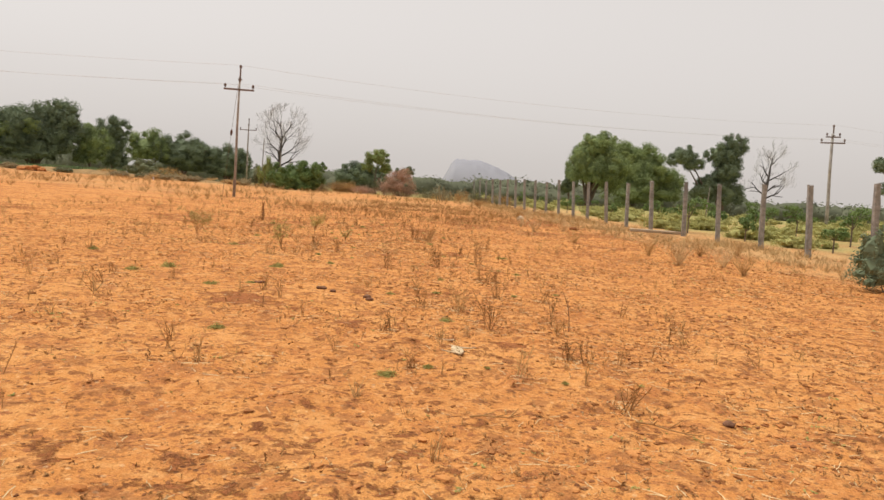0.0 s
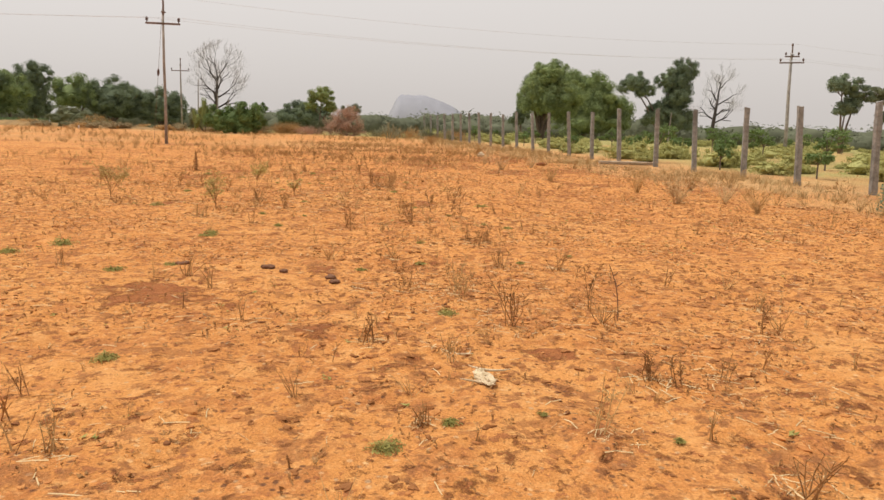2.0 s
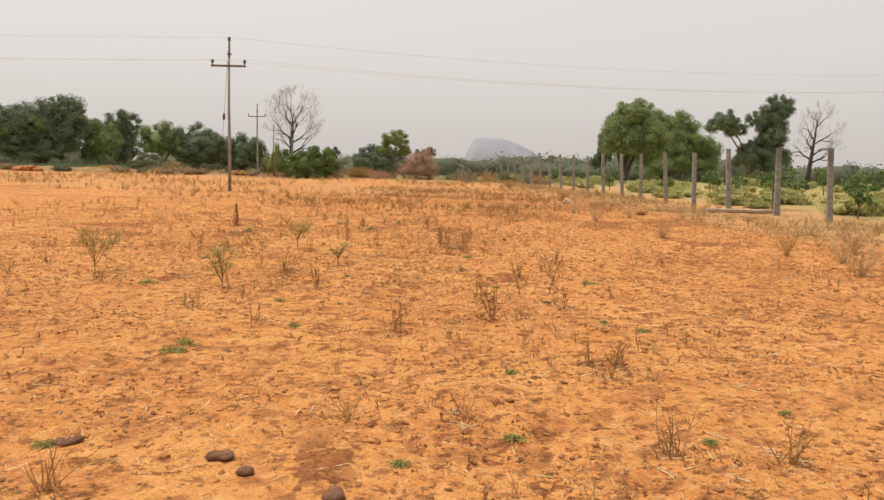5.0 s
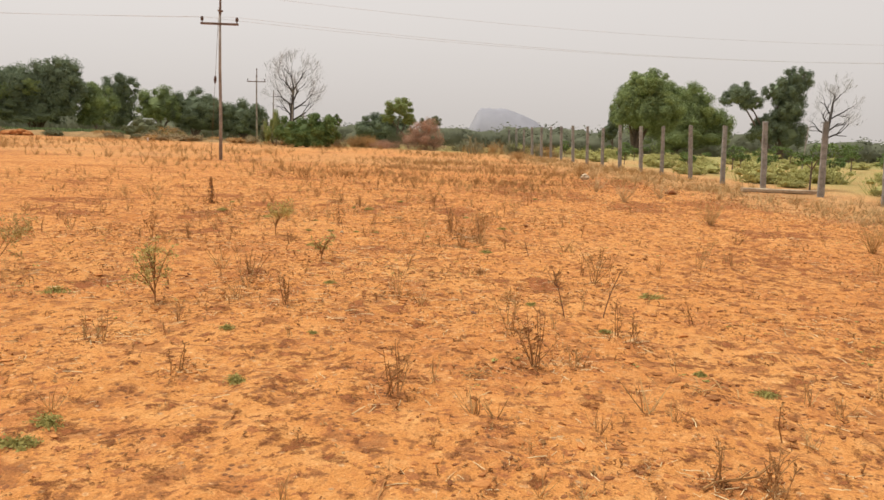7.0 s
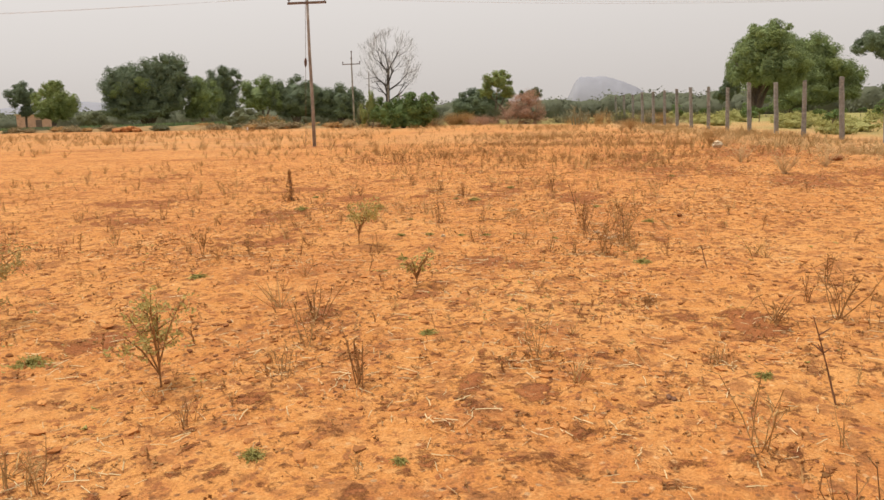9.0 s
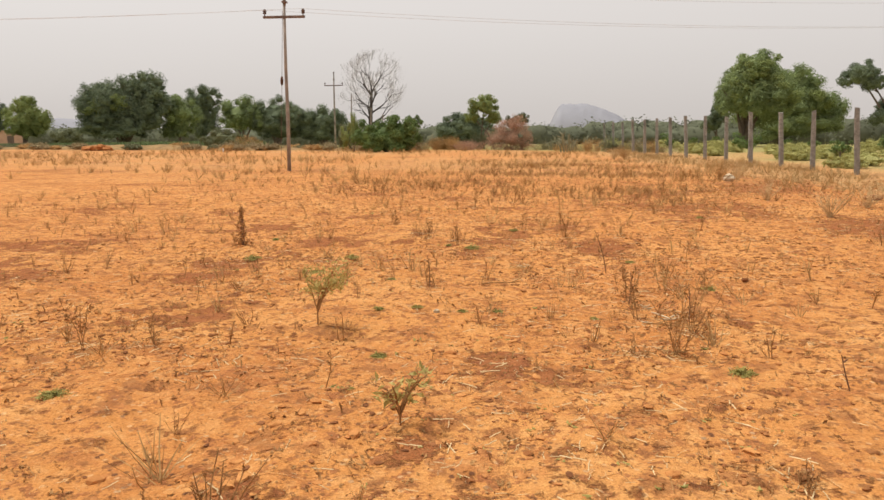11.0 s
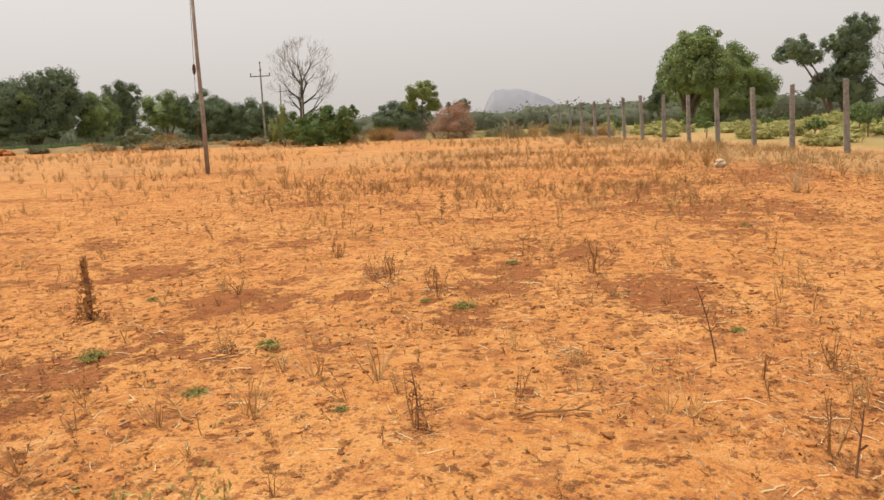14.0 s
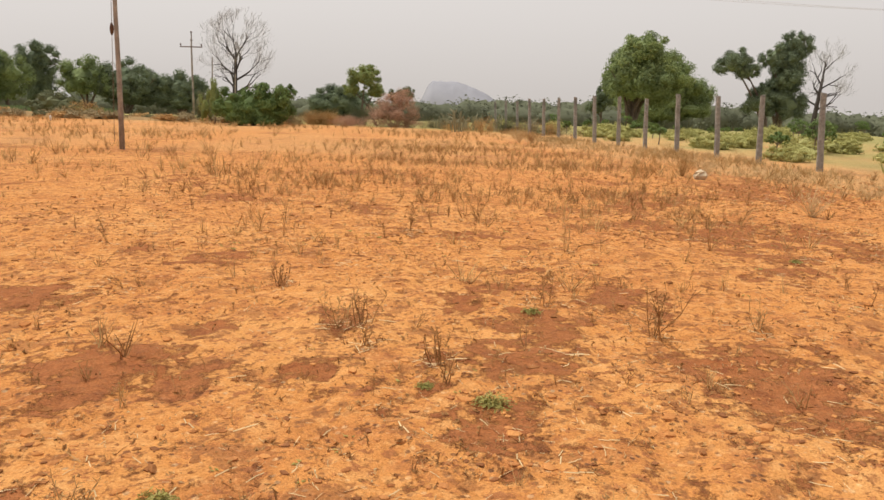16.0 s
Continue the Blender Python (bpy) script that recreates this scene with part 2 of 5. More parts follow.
STEEL = stone_material("rusted_steel", (0.12, 0.085, 0.07), (0.24, 0.18, 0.15), 8.0, 80.0)
PORCELAIN = stone_material("brown_porcelain", (0.09, 0.06, 0.05), (0.16, 0.11, 0.09))
WIRE = stone_material("weathered_wire", (0.42, 0.41, 0.40), (0.56, 0.55, 0.54))
PALEHUSK = stone_material("pale_husk", (0.46, 0.34, 0.20), (0.68, 0.54, 0.36), 20.0, 160.0)
PALESTONE = stone_material("pale_stone", (0.42, 0.32, 0.20), (0.64, 0.52, 0.36))
# pale blue-grey: the haze of distance is mixed into the hills' colour
HILLHAZE = varied_material("hazy_hill", (0.26, 0.26, 0.285), (0.32, 0.32, 0.345), 1.0, 0.0, 0.01)
WHITEPAINT = stone_material("limewash", (0.55, 0.53, 0.50), (0.78, 0.76, 0.72))
PINKWALL = stone_material("pink_plaster", (0.50, 0.30, 0.22), (0.62, 0.40, 0.30))
SHEETING = stone_material("grey_plastic_sheet", (0.30, 0.30, 0.31), (0.48, 0.48, 0.49))


# ---- geometry helpers ----
class Geo:
    def __init__(self):
        self.v, self.f = [], []

    def add(self, verts, faces):
        k = len(self.v)
        self.v.extend(tuple(p) for p in verts)
        self.f.extend(tuple(i + k for i in q) for q in faces)

    def tube(self, points, radii, sides=6, cap=True):
        rings, pts = [], [Vector(p) for p in points]
        for i, p in enumerate(pts):
            d = (pts[min(i + 1, len(pts) - 1)] - pts[max(i - 1, 0)]).normalized()
            a = d.orthogonal().normalized() if abs(d.z) < 0.95 else Vector((1, 0, 0)).cross(d).normalized()
            b = d.cross(a)
            rings.append([p + (a * math.cos(2 * math.pi * k / sides) + b * math.sin(2 * math.pi * k / sides)) * radii[i] for k in range(sides)])
        verts = [q for r in rings for q in r]
        faces = []
        for i in range(len(rings) - 1):
            for k in range(sides):
                j = (k + 1) % sides
                faces.append((i * sides + k, i * sides + j, (i + 1) * sides + j, (i + 1) * sides + k))
        if cap:
            faces.append(tuple(range(sides))[::-1])
            faces.append(tuple(range(len(verts) - sides, len(verts))))
        self.add(verts, faces)

    def ribbon(self, points, widths, rng):
        """A thin flat blade along the points."""
        a = rng.uniform(0, 3.14)
        side = Vector((math.cos(a), math.sin(a), 0))
        verts, n = [], len(points)
        for p, w in zip(points, widths):
            verts += [Vector(p) - side * w, Vector(p) + side * w]
        self.add(verts, [(2 * i, 2 * i + 1, 2 * i + 3, 2 * i + 2) for i in range(n - 1)])

    def box(self, centre, size, m=None):
        c, s = Vector(centre), Vector(size) / 2
        verts = [Vector((x * s.x, y * s.y, z * s.z)) for x in (-1, 1) for y in (-1, 1) for z in (-1, 1)]
        verts = [(m @ q if m else q) + c for q in verts]
        self.add(verts, [(0, 1, 3, 2), (4, 6, 7, 5), (0, 4, 5, 1), (2, 3, 7, 6), (0, 2, 6, 4), (1, 5, 7, 3)])

    def blob(self, centre, radii, rough, rng, rings=5, sides=8):
        verts, faces = [(0, 0, -1)], []
        for i in range(1, rings):
            a = math.pi * i / rings - math.pi / 2
            for k in range(sides):
                h = 2 * math.pi * (k + 0.5 * (i % 2)) / sides
                verts.append((math.cos(a) * math.cos(h), math.cos(a) * math.sin(h), math.sin(a)))
        verts.append((0, 0, 1))
        for k in range(sides):
            faces.append((0, 1 + (k + 1) % sides, 1 + k))
            top = 1 + (rings - 2) * sides
            faces.append((top + k, top + (k + 1) % sides, len(verts) - 1))
        for i in range(rings - 2):
            for k in range(sides):
                a, b = 1 + i * sides, 1 + (i + 1) * sides
                faces.append((a + k, a + (k + 1) % sides, b + (k + 1) % sides, b + k))
        out = []
        for q in verts:
            s = 1 + rough * rng.uniform(-1, 1)
            out.append(tuple(centre[j] + q[j] * radii[j] * s for j in range(3)))
        self.add(out, faces)

    def leaf(self, p, normal, size, rng, slim=0.6):
        nrm = Vector(normal)
        a = nrm.orthogonal().normalized()
        a = (a * math.cos(t) + nrm.cross(a) * math.sin(t)) if (t := rng.uniform(0, 6.28)) else a
        b = nrm.cross(a).normalized()
        p, bend = Vector(p), nrm * size * 0.18
        self.add((p - a * size / 2, p - b * size * slim / 2 - bend, p + a * size / 2, p + b * size * slim / 2 - bend), [(0, 1, 2, 3)])


def mesh_from(name, g, mat, smooth=False):
    me = bpy.data.meshes.new(name)
    me.from_pydata(g.v, [], g.f)
    me.materials.append(mat)
    if smooth:
        me.polygons.foreach_set("use_smooth", [True] * len(me.polygons))
    me.update()
    return me


def part(name, g, mat, parent=None, label="", smooth=False):
    ob = new(name, mesh_from(name, g, mat, smooth))
    ob.parent = parent
    return tagged(ob, label)


def thing(name, place, label, category, group="", kind=""):
    ob = new(name)
    ob.matrix_basis = place
    ob.empty_display_size = 0.2
    return tagged(ob, label, category, group, kind)


def value_noise(x, y, scale, seed):
    """Smooth noise from -1 to 1, over arrays."""
    x, y = np.asarray(x, float) * scale, np.asarray(y, float) * scale
    i, j = np.floor(x).astype(np.int64), np.floor(y).astype(np.int64)
    u, v = x - i, y - j
    u, v = u * u * (3 - 2 * u), v * v * (3 - 2 * v)

    def corner(a, b):
        h = (a * 374761393 + b * 668265263 + seed * 974634777) & 0xFFFFFFFF
        h = ((h ^ (h >> 13)) * 1274126177) & 0xFFFFFFFF
        return ((h ^ (h >> 16)) & 0xFFFF) / 32767.5 - 1

    return (corner(i, j) * (1 - u) + corner(i + 1, j) * u) * (1 - v) + (corner(i, j + 1) * (1 - u) + corner(i + 1, j + 1) * u) * v


def smooth01(t):
    t = np.clip(t, 0, 1)
    return t * t * (3 - 2 * t)


def fence_x(y):
    return 14.63 - 0.206 * np.asarray(y, float)


def ground_z(x, y):
    x, y = np.asarray(x, float), np.asarray(y, float)
    near = np.exp(-(np.maximum(0, np.hypot(x + 1, y - 14) - 16) / 14) ** 2)
    z = 0.022 * value_noise(x, y, 0.55, 1) + 0.012 * value_noise(x, y, 1.7, 2)
    z = z + near * (0.017 * value_noise(x, y, 4.5, 3) + 0.016 * value_noise(x, y, 8.0, 4))
    z = z + 0.08 * smooth01((y - 46) / 18) * smooth01((-3 - x) / 8)
    r = np.hypot(x, y - 15)
    return z - 0.014 * np.maximum(0, r - 75)


def gz(x, y):
    return float(ground_z(x, y))


def at(x, y, rz=0.0, s=1.0, sink=0.0):
    return pose(x, y, gz(x, y) - sink, 0, 0, rz) @ Matrix.Scale(s, 4)


# ---- ground ----
def graded(lo, hi, fine_lo, fine_hi, step_size, growth):
    """Coordinates that are close together in the middle and ever wider apart outwards."""
    mid = list(np.arange(fine_lo, fine_hi, step_size))
    up, down, s = [mid[-1]], [mid[0]], step_size
    while up[-1] < hi or down[-1] > lo:
        s *= growth
        if up[-1] < hi:
            up.append(up[-1] + s)
        if down[-1] > lo:
            down.append(down[-1] - s)
    return np.array(down[:0:-1] + mid + up[1:])


RED_EARTH = [(-4.6, 20.67, 0.15, 0.27), (-4.21, 20.82, 0.14, 0.21), (-3.62, 20.95, 0.16, 0.22), (-3.59, 21.88, 0.17, 0.24), (-2.37, 21.31, 0.16, 0.32),
             (-2.73, 20.36, 0.19, 0.21), (-1.21, 21.0, 0.29, 0.47), (-1.63, 22.68, 0.28, 0.34), (-4.06, 19.5, 0.15, 0.13), (-4.35, 21.68, 0.11, 0.14),
             (-4.38, 19.64, 0.13, 0.08), (-4.68, 19.87, 0.14, 0.12), (-3.47, 19.63, 0.11, 0.09), (-5.82, 24.02, 0.15, 0.25), (-2.27, 21.68, 0.09, 0.19),
             (-3.77, 13.93, 0.22, 0.22), (-1.82, 16.44, 0.16, 0.24), (-0.92, 13.73, 0.07, 0.11), (-1.07, 13.55, 0.11, 0.08), (-1.39, 13.51, 0.09, 0.11),
             (-0.34, 14.92, 0.1, 0.1), (0.09, 14.86, 0.13, 0.21), (-2.39, 13.19, 0.08, 0.05), (-4.15, 17.14, 0.21, 0.27), (-2.61, 14.6, 0.13, 0.16),
             (-1.1, 20.87, 0.26, 0.53), (2.44, 22.99, 0.51, 0.64), (-4.87, 19.23, 0.28, 0.32), (-6.76, 18.25, 0.33, 0.31), (-2.07, 15.18, 0.11, 0.1),
             (-1.52, 16.21, 0.11, 0.14), (-1.87, 16.58, 0.18, 0.15), (-1.11, 21.02, 0.27, 0.36), (-5.11, 19.29, 0.4, 0.26), (-5.1, 18.5, 0.26, 0.22),
             (-5.9, 22.22, 0.39, 0.34), (2.76, 24.13, 0.37, 0.59), (-4.59, 20.98, 0.38, 0.25), (-1.88, 8.0, 0.22, 0.39), (-1.94, 8.19, 0.26, 0.15),
             (-0.51, 7.16, 0.09, 0.14), (0.94, 6.85, 0.12, 0.11), (-0.77, 9.04, 0.11, 0.17)]


POST_Y = [19.4, 21.9, 24.2, 26.8, 29.3, 32.2, 34.8, 37.3, 40.0, 42.3, 45.0, 47.6, 50.2, 52.9, 55.5, 58.0, 60.6, 63.3, 66.0, 68.8, 71.6]


def build_ground():
    xs, ys = graded(-4200, 4200, -6.0, 4.6, 0.055, 1.07), graded(-300, 4300, 2.0, 25.0, 0.065, 1.06)
    x, y = (a.ravel() for a in np.meshgrid(xs, ys))
    z = ground_z(x, y)
    nx, ny = len(xs), len(ys)
    i, j = np.meshgrid(np.arange(nx - 1), np.arange(ny - 1))
    k = (j * nx + i).ravel()
    quads = np.stack((k, k + 1, k + nx + 1, k + nx), 1).astype(np.int32)
    me = bpy.data.meshes.new("ground")
    me.vertices.add(len(x))
    me.vertices.foreach_set("co", np.stack((x, y, z), 1).astype(np.float32).ravel())
    me.loops.add(quads.size)
    me.loops.foreach_set("vertex_index", quads.ravel())
    me.polygons.add(len(quads))
    me.polygons.foreach_set("loop_start", np.arange(0, quads.size, 4, dtype=np.int32))
    me.polygons.foreach_set("use_smooth", np.ones(len(quads), bool))
    me.update(calc_edges=True)
    wob = 0.7 * value_noise(x, y, 3.0, 7) + 0.6 * value_noise(x, y, 9.0, 8)
    red = np.zeros(len(x))
    for cx, cy, rx, ry in RED_EARTH:
        d = np.hypot((x - cx) / rx, (y - cy) / ry) / 1.15 + 0.45 * wob
        red = np.maximum(red, smooth01((1.55 - d) / 1.25))
    d = np.hypot(x + 12.25, y - 37.7) + 0.3 * wob
    red = np.maximum(red, 0.9 * smooth01((0.6 - d) / 0.3))
    for py in POST_Y[::2]:
        d = np.hypot(x - fence_x(py) + 0.15, (y - py) * 1.2) + 0.25 * wob
        red = np.maximum(red, 0.8 * smooth01((0.5 - d) / 0.25))
    scuffed = smooth01((value_noise(x, y, 0.8, 21) + 0.7 * value_noise(x, y, 3.1, 22) + 0.4 * value_noise(x, y, 8.0, 23) - 0.5 + 0.40 * smooth01((x + 2.0) / 3) + 0.02) / 0.5) * (0.3 + 0.7 * smooth01((y - 15) / 4))
    red = np.maximum(red, 0.75 * scuffed)
    side = fence_x(y) - x + 0.8 * value_noise(x, y, 0.5, 11)
    straw = smooth01((5.4 - side) / 3.4) * 0.9 * (0.75 + 0.25 * value_noise(x, y, 0.7, 13))
    straw = np.maximum(straw, 0.6 * smooth01((y - 24) / 22) * (0.6 + 0.4 * value_noise(x, y, 0.3, 12)))
    straw = np.maximum(straw, 0.10 + 0.6 * smooth01(-side / 1.0))
    straw = straw * (1 - 0.6 * smooth01((y - 66) / 6))
    green = 0.95 * smooth01((-side - 0.6) / 3.5) * (0.6 + 0.4 * value_noise(x, y, 0.4, 14))
    green = np.maximum(green, smooth01((y + 0.12 * x - 65) / 3) * smooth01((x + 130) / 10))
    green = np.maximum(green, smooth01((np.hypot(x, y) - 95) / 25))
    for name, values in (("red_earth", red), ("straw", straw), ("green", green)):
        me.attributes.new(name, "FLOAT", "POINT").data.foreach_set("value", values.astype(np.float32))
    me.materials.append(SOIL)
    return tagged(new("ground", me), "dry orange sandy soil of a fallow field", "ground", kind="structure")


build_ground()


# ---- foliage ----
def leaf_sprays(lobes, count, size, rng, slim=0.6, clumps=22, spread=0.38):
    """Loose leaves or twigs in many small clumps over the lobes (x, y, z, rx, ry, rz)."""
    g = Geo()
    volume = sum(q[3] * q[4] + q[4] * q[5] for q in lobes)
    for cx, cy, cz, rx, ry, rz in lobes:
        n = int(count * (rx * ry + ry * rz) / volume)
        here = max(5, int(clumps))
        for _ in range(here):
            d = Vector((rng.gauss(0, 1), rng.gauss(0, 1), rng.gauss(0.15, 1))).normalized()
            r = rng.uniform(0.62, 1.04)
            c = Vector((cx + d.x * rx * r, cy + d.y * ry * r, cz + d.z * rz * r))
            w = spread * rng.uniform(0.6, 1.25)
            for _ in range(max(2, n // here)):
                e = Vector((rng.gauss(0, 1), rng.gauss(0, 1), rng.gauss(0, 1))).normalized() * rng.random() ** 0.45
                p = c + Vector((e.x * rx, e.y * ry, e.z * rz * 0.9)) * w
                nrm = (e * 0.9 + d * 0.5 + Vector((0, 0, 0.45)) + Vector((rng.gauss(0, 1), rng.gauss(0, 1), rng.gauss(0, 1))) * 0.5).normalized()
                g.leaf(p, nrm, size * rng.uniform(0.65, 1.35), rng, slim)
    return g


def crown(lobes, count, size, rng, slim=0.6, clumps=20, core=0.7):
    """A dense crown: rounded boughs over each lobe, each clothed in leaves that follow its surface."""
    g = Geo()
    area = sum(q[3] * q[4] + q[4] * q[5] for q in lobes)
    for cx, cy, cz, rx, ry, rz in lobes:
        n = count * (rx * ry + ry * rz) / area / clumps
        if core:
            g.blob((cx, cy, cz), (rx * core * 0.86, ry * core * 0.86, rz * core * 0.86), 0.2, rng, 6, 9)
        for k in range(clumps):
            up = 1 - 1.75 * (k + rng.random()) / clumps
            turn = k * 2.4 + rng.uniform(-0.5, 0.5)
            flat = math.sqrt(max(0.0, 1 - up * up))
            d = Vector((math.cos(turn) * flat, math.sin(turn) * flat, up))
            r, w = rng.uniform(0.58, 0.98), rng.uniform(0.18, 0.44)
            c = Vector((cx + d.x * rx * r, cy + d.y * ry * r, cz + d.z * rz * r))
            if core:
                g.blob(c, (rx * w * 0.6, ry * w * 0.6, rz * w * 0.55), 0.3, rng, 4, 6)
            for _ in range(max(4, int(n * (w / 0.35) ** 2))):
                e = Vector((rng.gauss(0, 1) + d.x * 0.8, rng.gauss(0, 1) + d.y * 0.8, rng.gauss(0.25, 1) + d.z * 0.8)).normalized()
                q = rng.uniform(0.55, 1.1) if rng.random() < 0.8 else rng.uniform(1.0, 1.28)
                p = c + Vector((e.x * rx, e.y * ry, e.z * rz)) * w * q
                nrm = (e + Vector((rng.gauss(0, 1), rng.gauss(0, 1), rng.gauss(0, 1))) * 0.45).normalized()
                g.leaf(p, nrm, size * rng.uniform(0.6, 1.3), rng, slim)
    return g


def leafy_tree(x, y, lobes, trunk_r, leaf_mat, label, count=5000, size=0.42, seed=1, trunks=None, group="", category="tree", clumps=22, bark=None, accents=(), full=1.0):
    """A tree with its trunk at (x, y); the lobes of its crown are given from its foot."""
    rng = random.Random(seed)
    lobes = [(*q[:3], q[3] * full, q[4] * full, q[5] * full) for q in lobes]
    t = thing("tree", at(x, y, 0, 1, 0.1), label, category, group)
    g = Geo()
    for k, (fx, fy) in enumerate(trunks or [(0, 0)]):
        for q in lobes:
            if len(trunks or [0]) > 1 and k != lobes.index(q) % len(trunks):
                continue
            top = Vector((q[0], q[1], q[2] - q[5] * 0.1))
            foot = Vector((fx, fy, 0))
            mid = foot.lerp(top, 0.5) + Vector((rng.uniform(-0.2, 0.2), rng.uniform(-0.2, 0.2), 0)) + Vector(((fx - top.x) * 0.12, (fy - top.y) * 0.12, 0.1))
            g.tube([foot, foot.lerp(mid, 0.5), mid, mid.lerp(top, 0.6), top], [trunk_r * 1.25, trunk_r, trunk_r * 0.75, trunk_r * 0.5, trunk_r * 0.2], 7)
            for _ in range(4):
                d = Vector((rng.uniform(-1, 1) * q[3], rng.uniform(-1, 1) * q[4], rng.uniform(-0.3, 0.9) * q[5])) * 0.8
                g.tube([mid.lerp(top, 0.7), mid.lerp(top, 0.85) + d * 0.45, top + d], [trunk_r * 0.4, trunk_r * 0.25, trunk_r * 0.08], 5)
    part("trunk", g, bark or BARK, t, smooth=True)
    # accents: sunlit patches of the crown, put in as a lighter leaf colour
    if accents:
        part("sunlit_leaves", leaf_sprays(accents, int(count * 0.5), size * 0.45, rng, clumps=14, spread=0.45), LEAF_LIGHT, t, "brighter green leaves painted as sunlit patches")
    part("crown", crown(lobes, int(count * 2.6), size * 0.52, rng, clumps=int(clumps * 0.75)), leaf_mat, t)
    return t


def bare_tree(x, y, height, fork, trunk_r, label, seed, width, lean=0.0, limbs=9, twig=0.008, crook=0.1, depth=5):
    """A leafless tree: dark limbs that rise and fork towards a rounded outline, and a veil of pale twigs."""
    rng = random.Random(seed)
    t = thing("dead_tree", at(x, y, 0, 1, 0.1), label, "dead tree")
    g = Geo()
    lead = fork + (height - fork) * 0.42
    g.tube([(0, 0, 0), (lean * fork * 0.5, 0, fork * 0.5), (lean * fork, 0, fork), (lean * lead + 0.1, 0.06, lead)], [trunk_r * 1.2, trunk_r * 0.95, trunk_r * 0.8, trunk_r * 0.42], 8)
    part("trunk", g, CHARRED, t, smooth=True)
    mid = Vector((lean * fork * 1.4, 0, (fork * 0.9 + height) / 2))
    tall = height - mid.z
    twigs = Geo()

    def grow(dark, p, way, length, radius, level):
        pts, rads, q = [p.copy()], [radius], p.copy()
        for i in range(4):
            way = (way + Vector((rng.gauss(0, 1), rng.gauss(0, 1), rng.gauss(0.15, 0.8))) * crook).normalized()
            q = q + way * length / 4
            pts.append(q.copy())
            rads.append(radius * (1 - 0.09 * (i + 1)))
        if radius > twig * 2.2:
            dark.tube(pts, [max(r, twig) for r in rads], 6 if radius > 0.05 else 3, cap=False)
        else:
            twigs.ribbon(pts[::2], [max(r, twig) for r in rads[::2]], rng)
        e = q - mid
        if level <= 0 or math.hypot(math.hypot(e.x, e.y) / width, e.z / tall) > 0.97:
            return
        for k in range(3 if level > 1 else 4):
            out = Vector((e.x / width, e.y / width, e.z / tall))
            side = Matrix.Rotation(k * 2.1 + rng.uniform(-0.6, 0.6), 3, way) @ way.orthogonal().normalized()
            if math.hypot(math.hypot(e.x, e.y) / width, e.z / tall) > 0.8:
                out = out * -0.6
            turn = (way + side * rng.uniform(0.35, 0.7) + out * 0.25 + Vector((0, 0, 0.08))).normalized()
            grow(dark, pts[4 - (k % 3)], turn, length * rng.uniform(0.62, 0.86), rads[4 - (k % 3)] * rng.uniform(0.5, 0.72), level - 1)

    for k in range(limbs):
        dark = Geo()
        a = 2.4 * k + rng.uniform(-0.3, 0.3)
        u = k / (limbs - 1)
        rise = 0.55 + 1.3 * u * u + (2.5 if k == limbs - 1 else 0)
        z = fork * 0.85 + (lead - fork * 0.85) * u
        grow(dark, Vector((lean * z + 0.1 * u, 0.06 * u, z)), Vector((math.cos(a), math.sin(a), rise)).normalized(), (height - fork) * (0.24 - 0.03 * u), trunk_r * (0.4 - 0.08 * u), depth)
        part("branch", dark, CHARRED, t, "dark bare limb")
    part("twig_mass", twigs, DEADWOOD, t, "pale leafless twigs")
    return t


# big leafy trees beyond the fence
leafy_tree(12.9, 85, [(0.2, 0, 5.0, 2.7, 3.0, 2.8), (0.7, 0, 7.1, 2.0, 2.2, 1.7), (2.2, 0.5, 4.8, 2.4, 3.0, 2.5), (-1.2, -0.5, 4.4, 1.6, 2.4, 1.7), (0.9, -1.5, 4.3, 2.3, 2.0, 1.6), (-0.8, 0, 6.0, 1.4, 1.6, 1.3)],
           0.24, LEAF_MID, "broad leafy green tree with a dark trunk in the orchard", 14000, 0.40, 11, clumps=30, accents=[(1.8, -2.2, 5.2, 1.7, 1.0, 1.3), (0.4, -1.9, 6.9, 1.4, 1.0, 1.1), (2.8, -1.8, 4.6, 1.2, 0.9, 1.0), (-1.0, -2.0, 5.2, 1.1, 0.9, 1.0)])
leafy_tree(27.0, 135, [(0, 0, 6.6, 5.0, 4.6, 4.8), (4.6, 0, 5.6, 4.2, 4.0, 4.6), (-1.6, 0, 9.2, 3.6, 3.5, 3.4), (2.6, 0, 9.0, 3.6, 3.2, 3.2), (1.0, -2.2, 3.5, 6.2, 3.3, 3.2), (7.4, 0, 4.2, 3.0, 3.0, 3.4)],
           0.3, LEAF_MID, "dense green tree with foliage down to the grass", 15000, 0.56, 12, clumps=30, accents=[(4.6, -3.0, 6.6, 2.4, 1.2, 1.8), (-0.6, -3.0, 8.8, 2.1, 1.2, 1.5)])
leafy_tree(11.6, 92, [(0, 0, 3.2, 0.9, 1.0, 1.1), (-0.6, 0, 2.2, 0.9, 1.0, 0.9)], 0.12, LEAF_DARK, "small dark tree beside a broad leafy tree", 2200, 0.36, 13)
leafy_tree(31.6, 100, [(-4.2, 0, 7.6, 1.9, 1.8, 1.5), (-2.9, 0, 6.9, 1.4, 1.3, 1.2), (-1.0, 0, 3.4, 1.7, 1.5, 1.5)], 0.17, LEAF_DARK,
           "leaning tree with a mushroom-shaped dark crown", 4200, 0.38, 14, clumps=26)
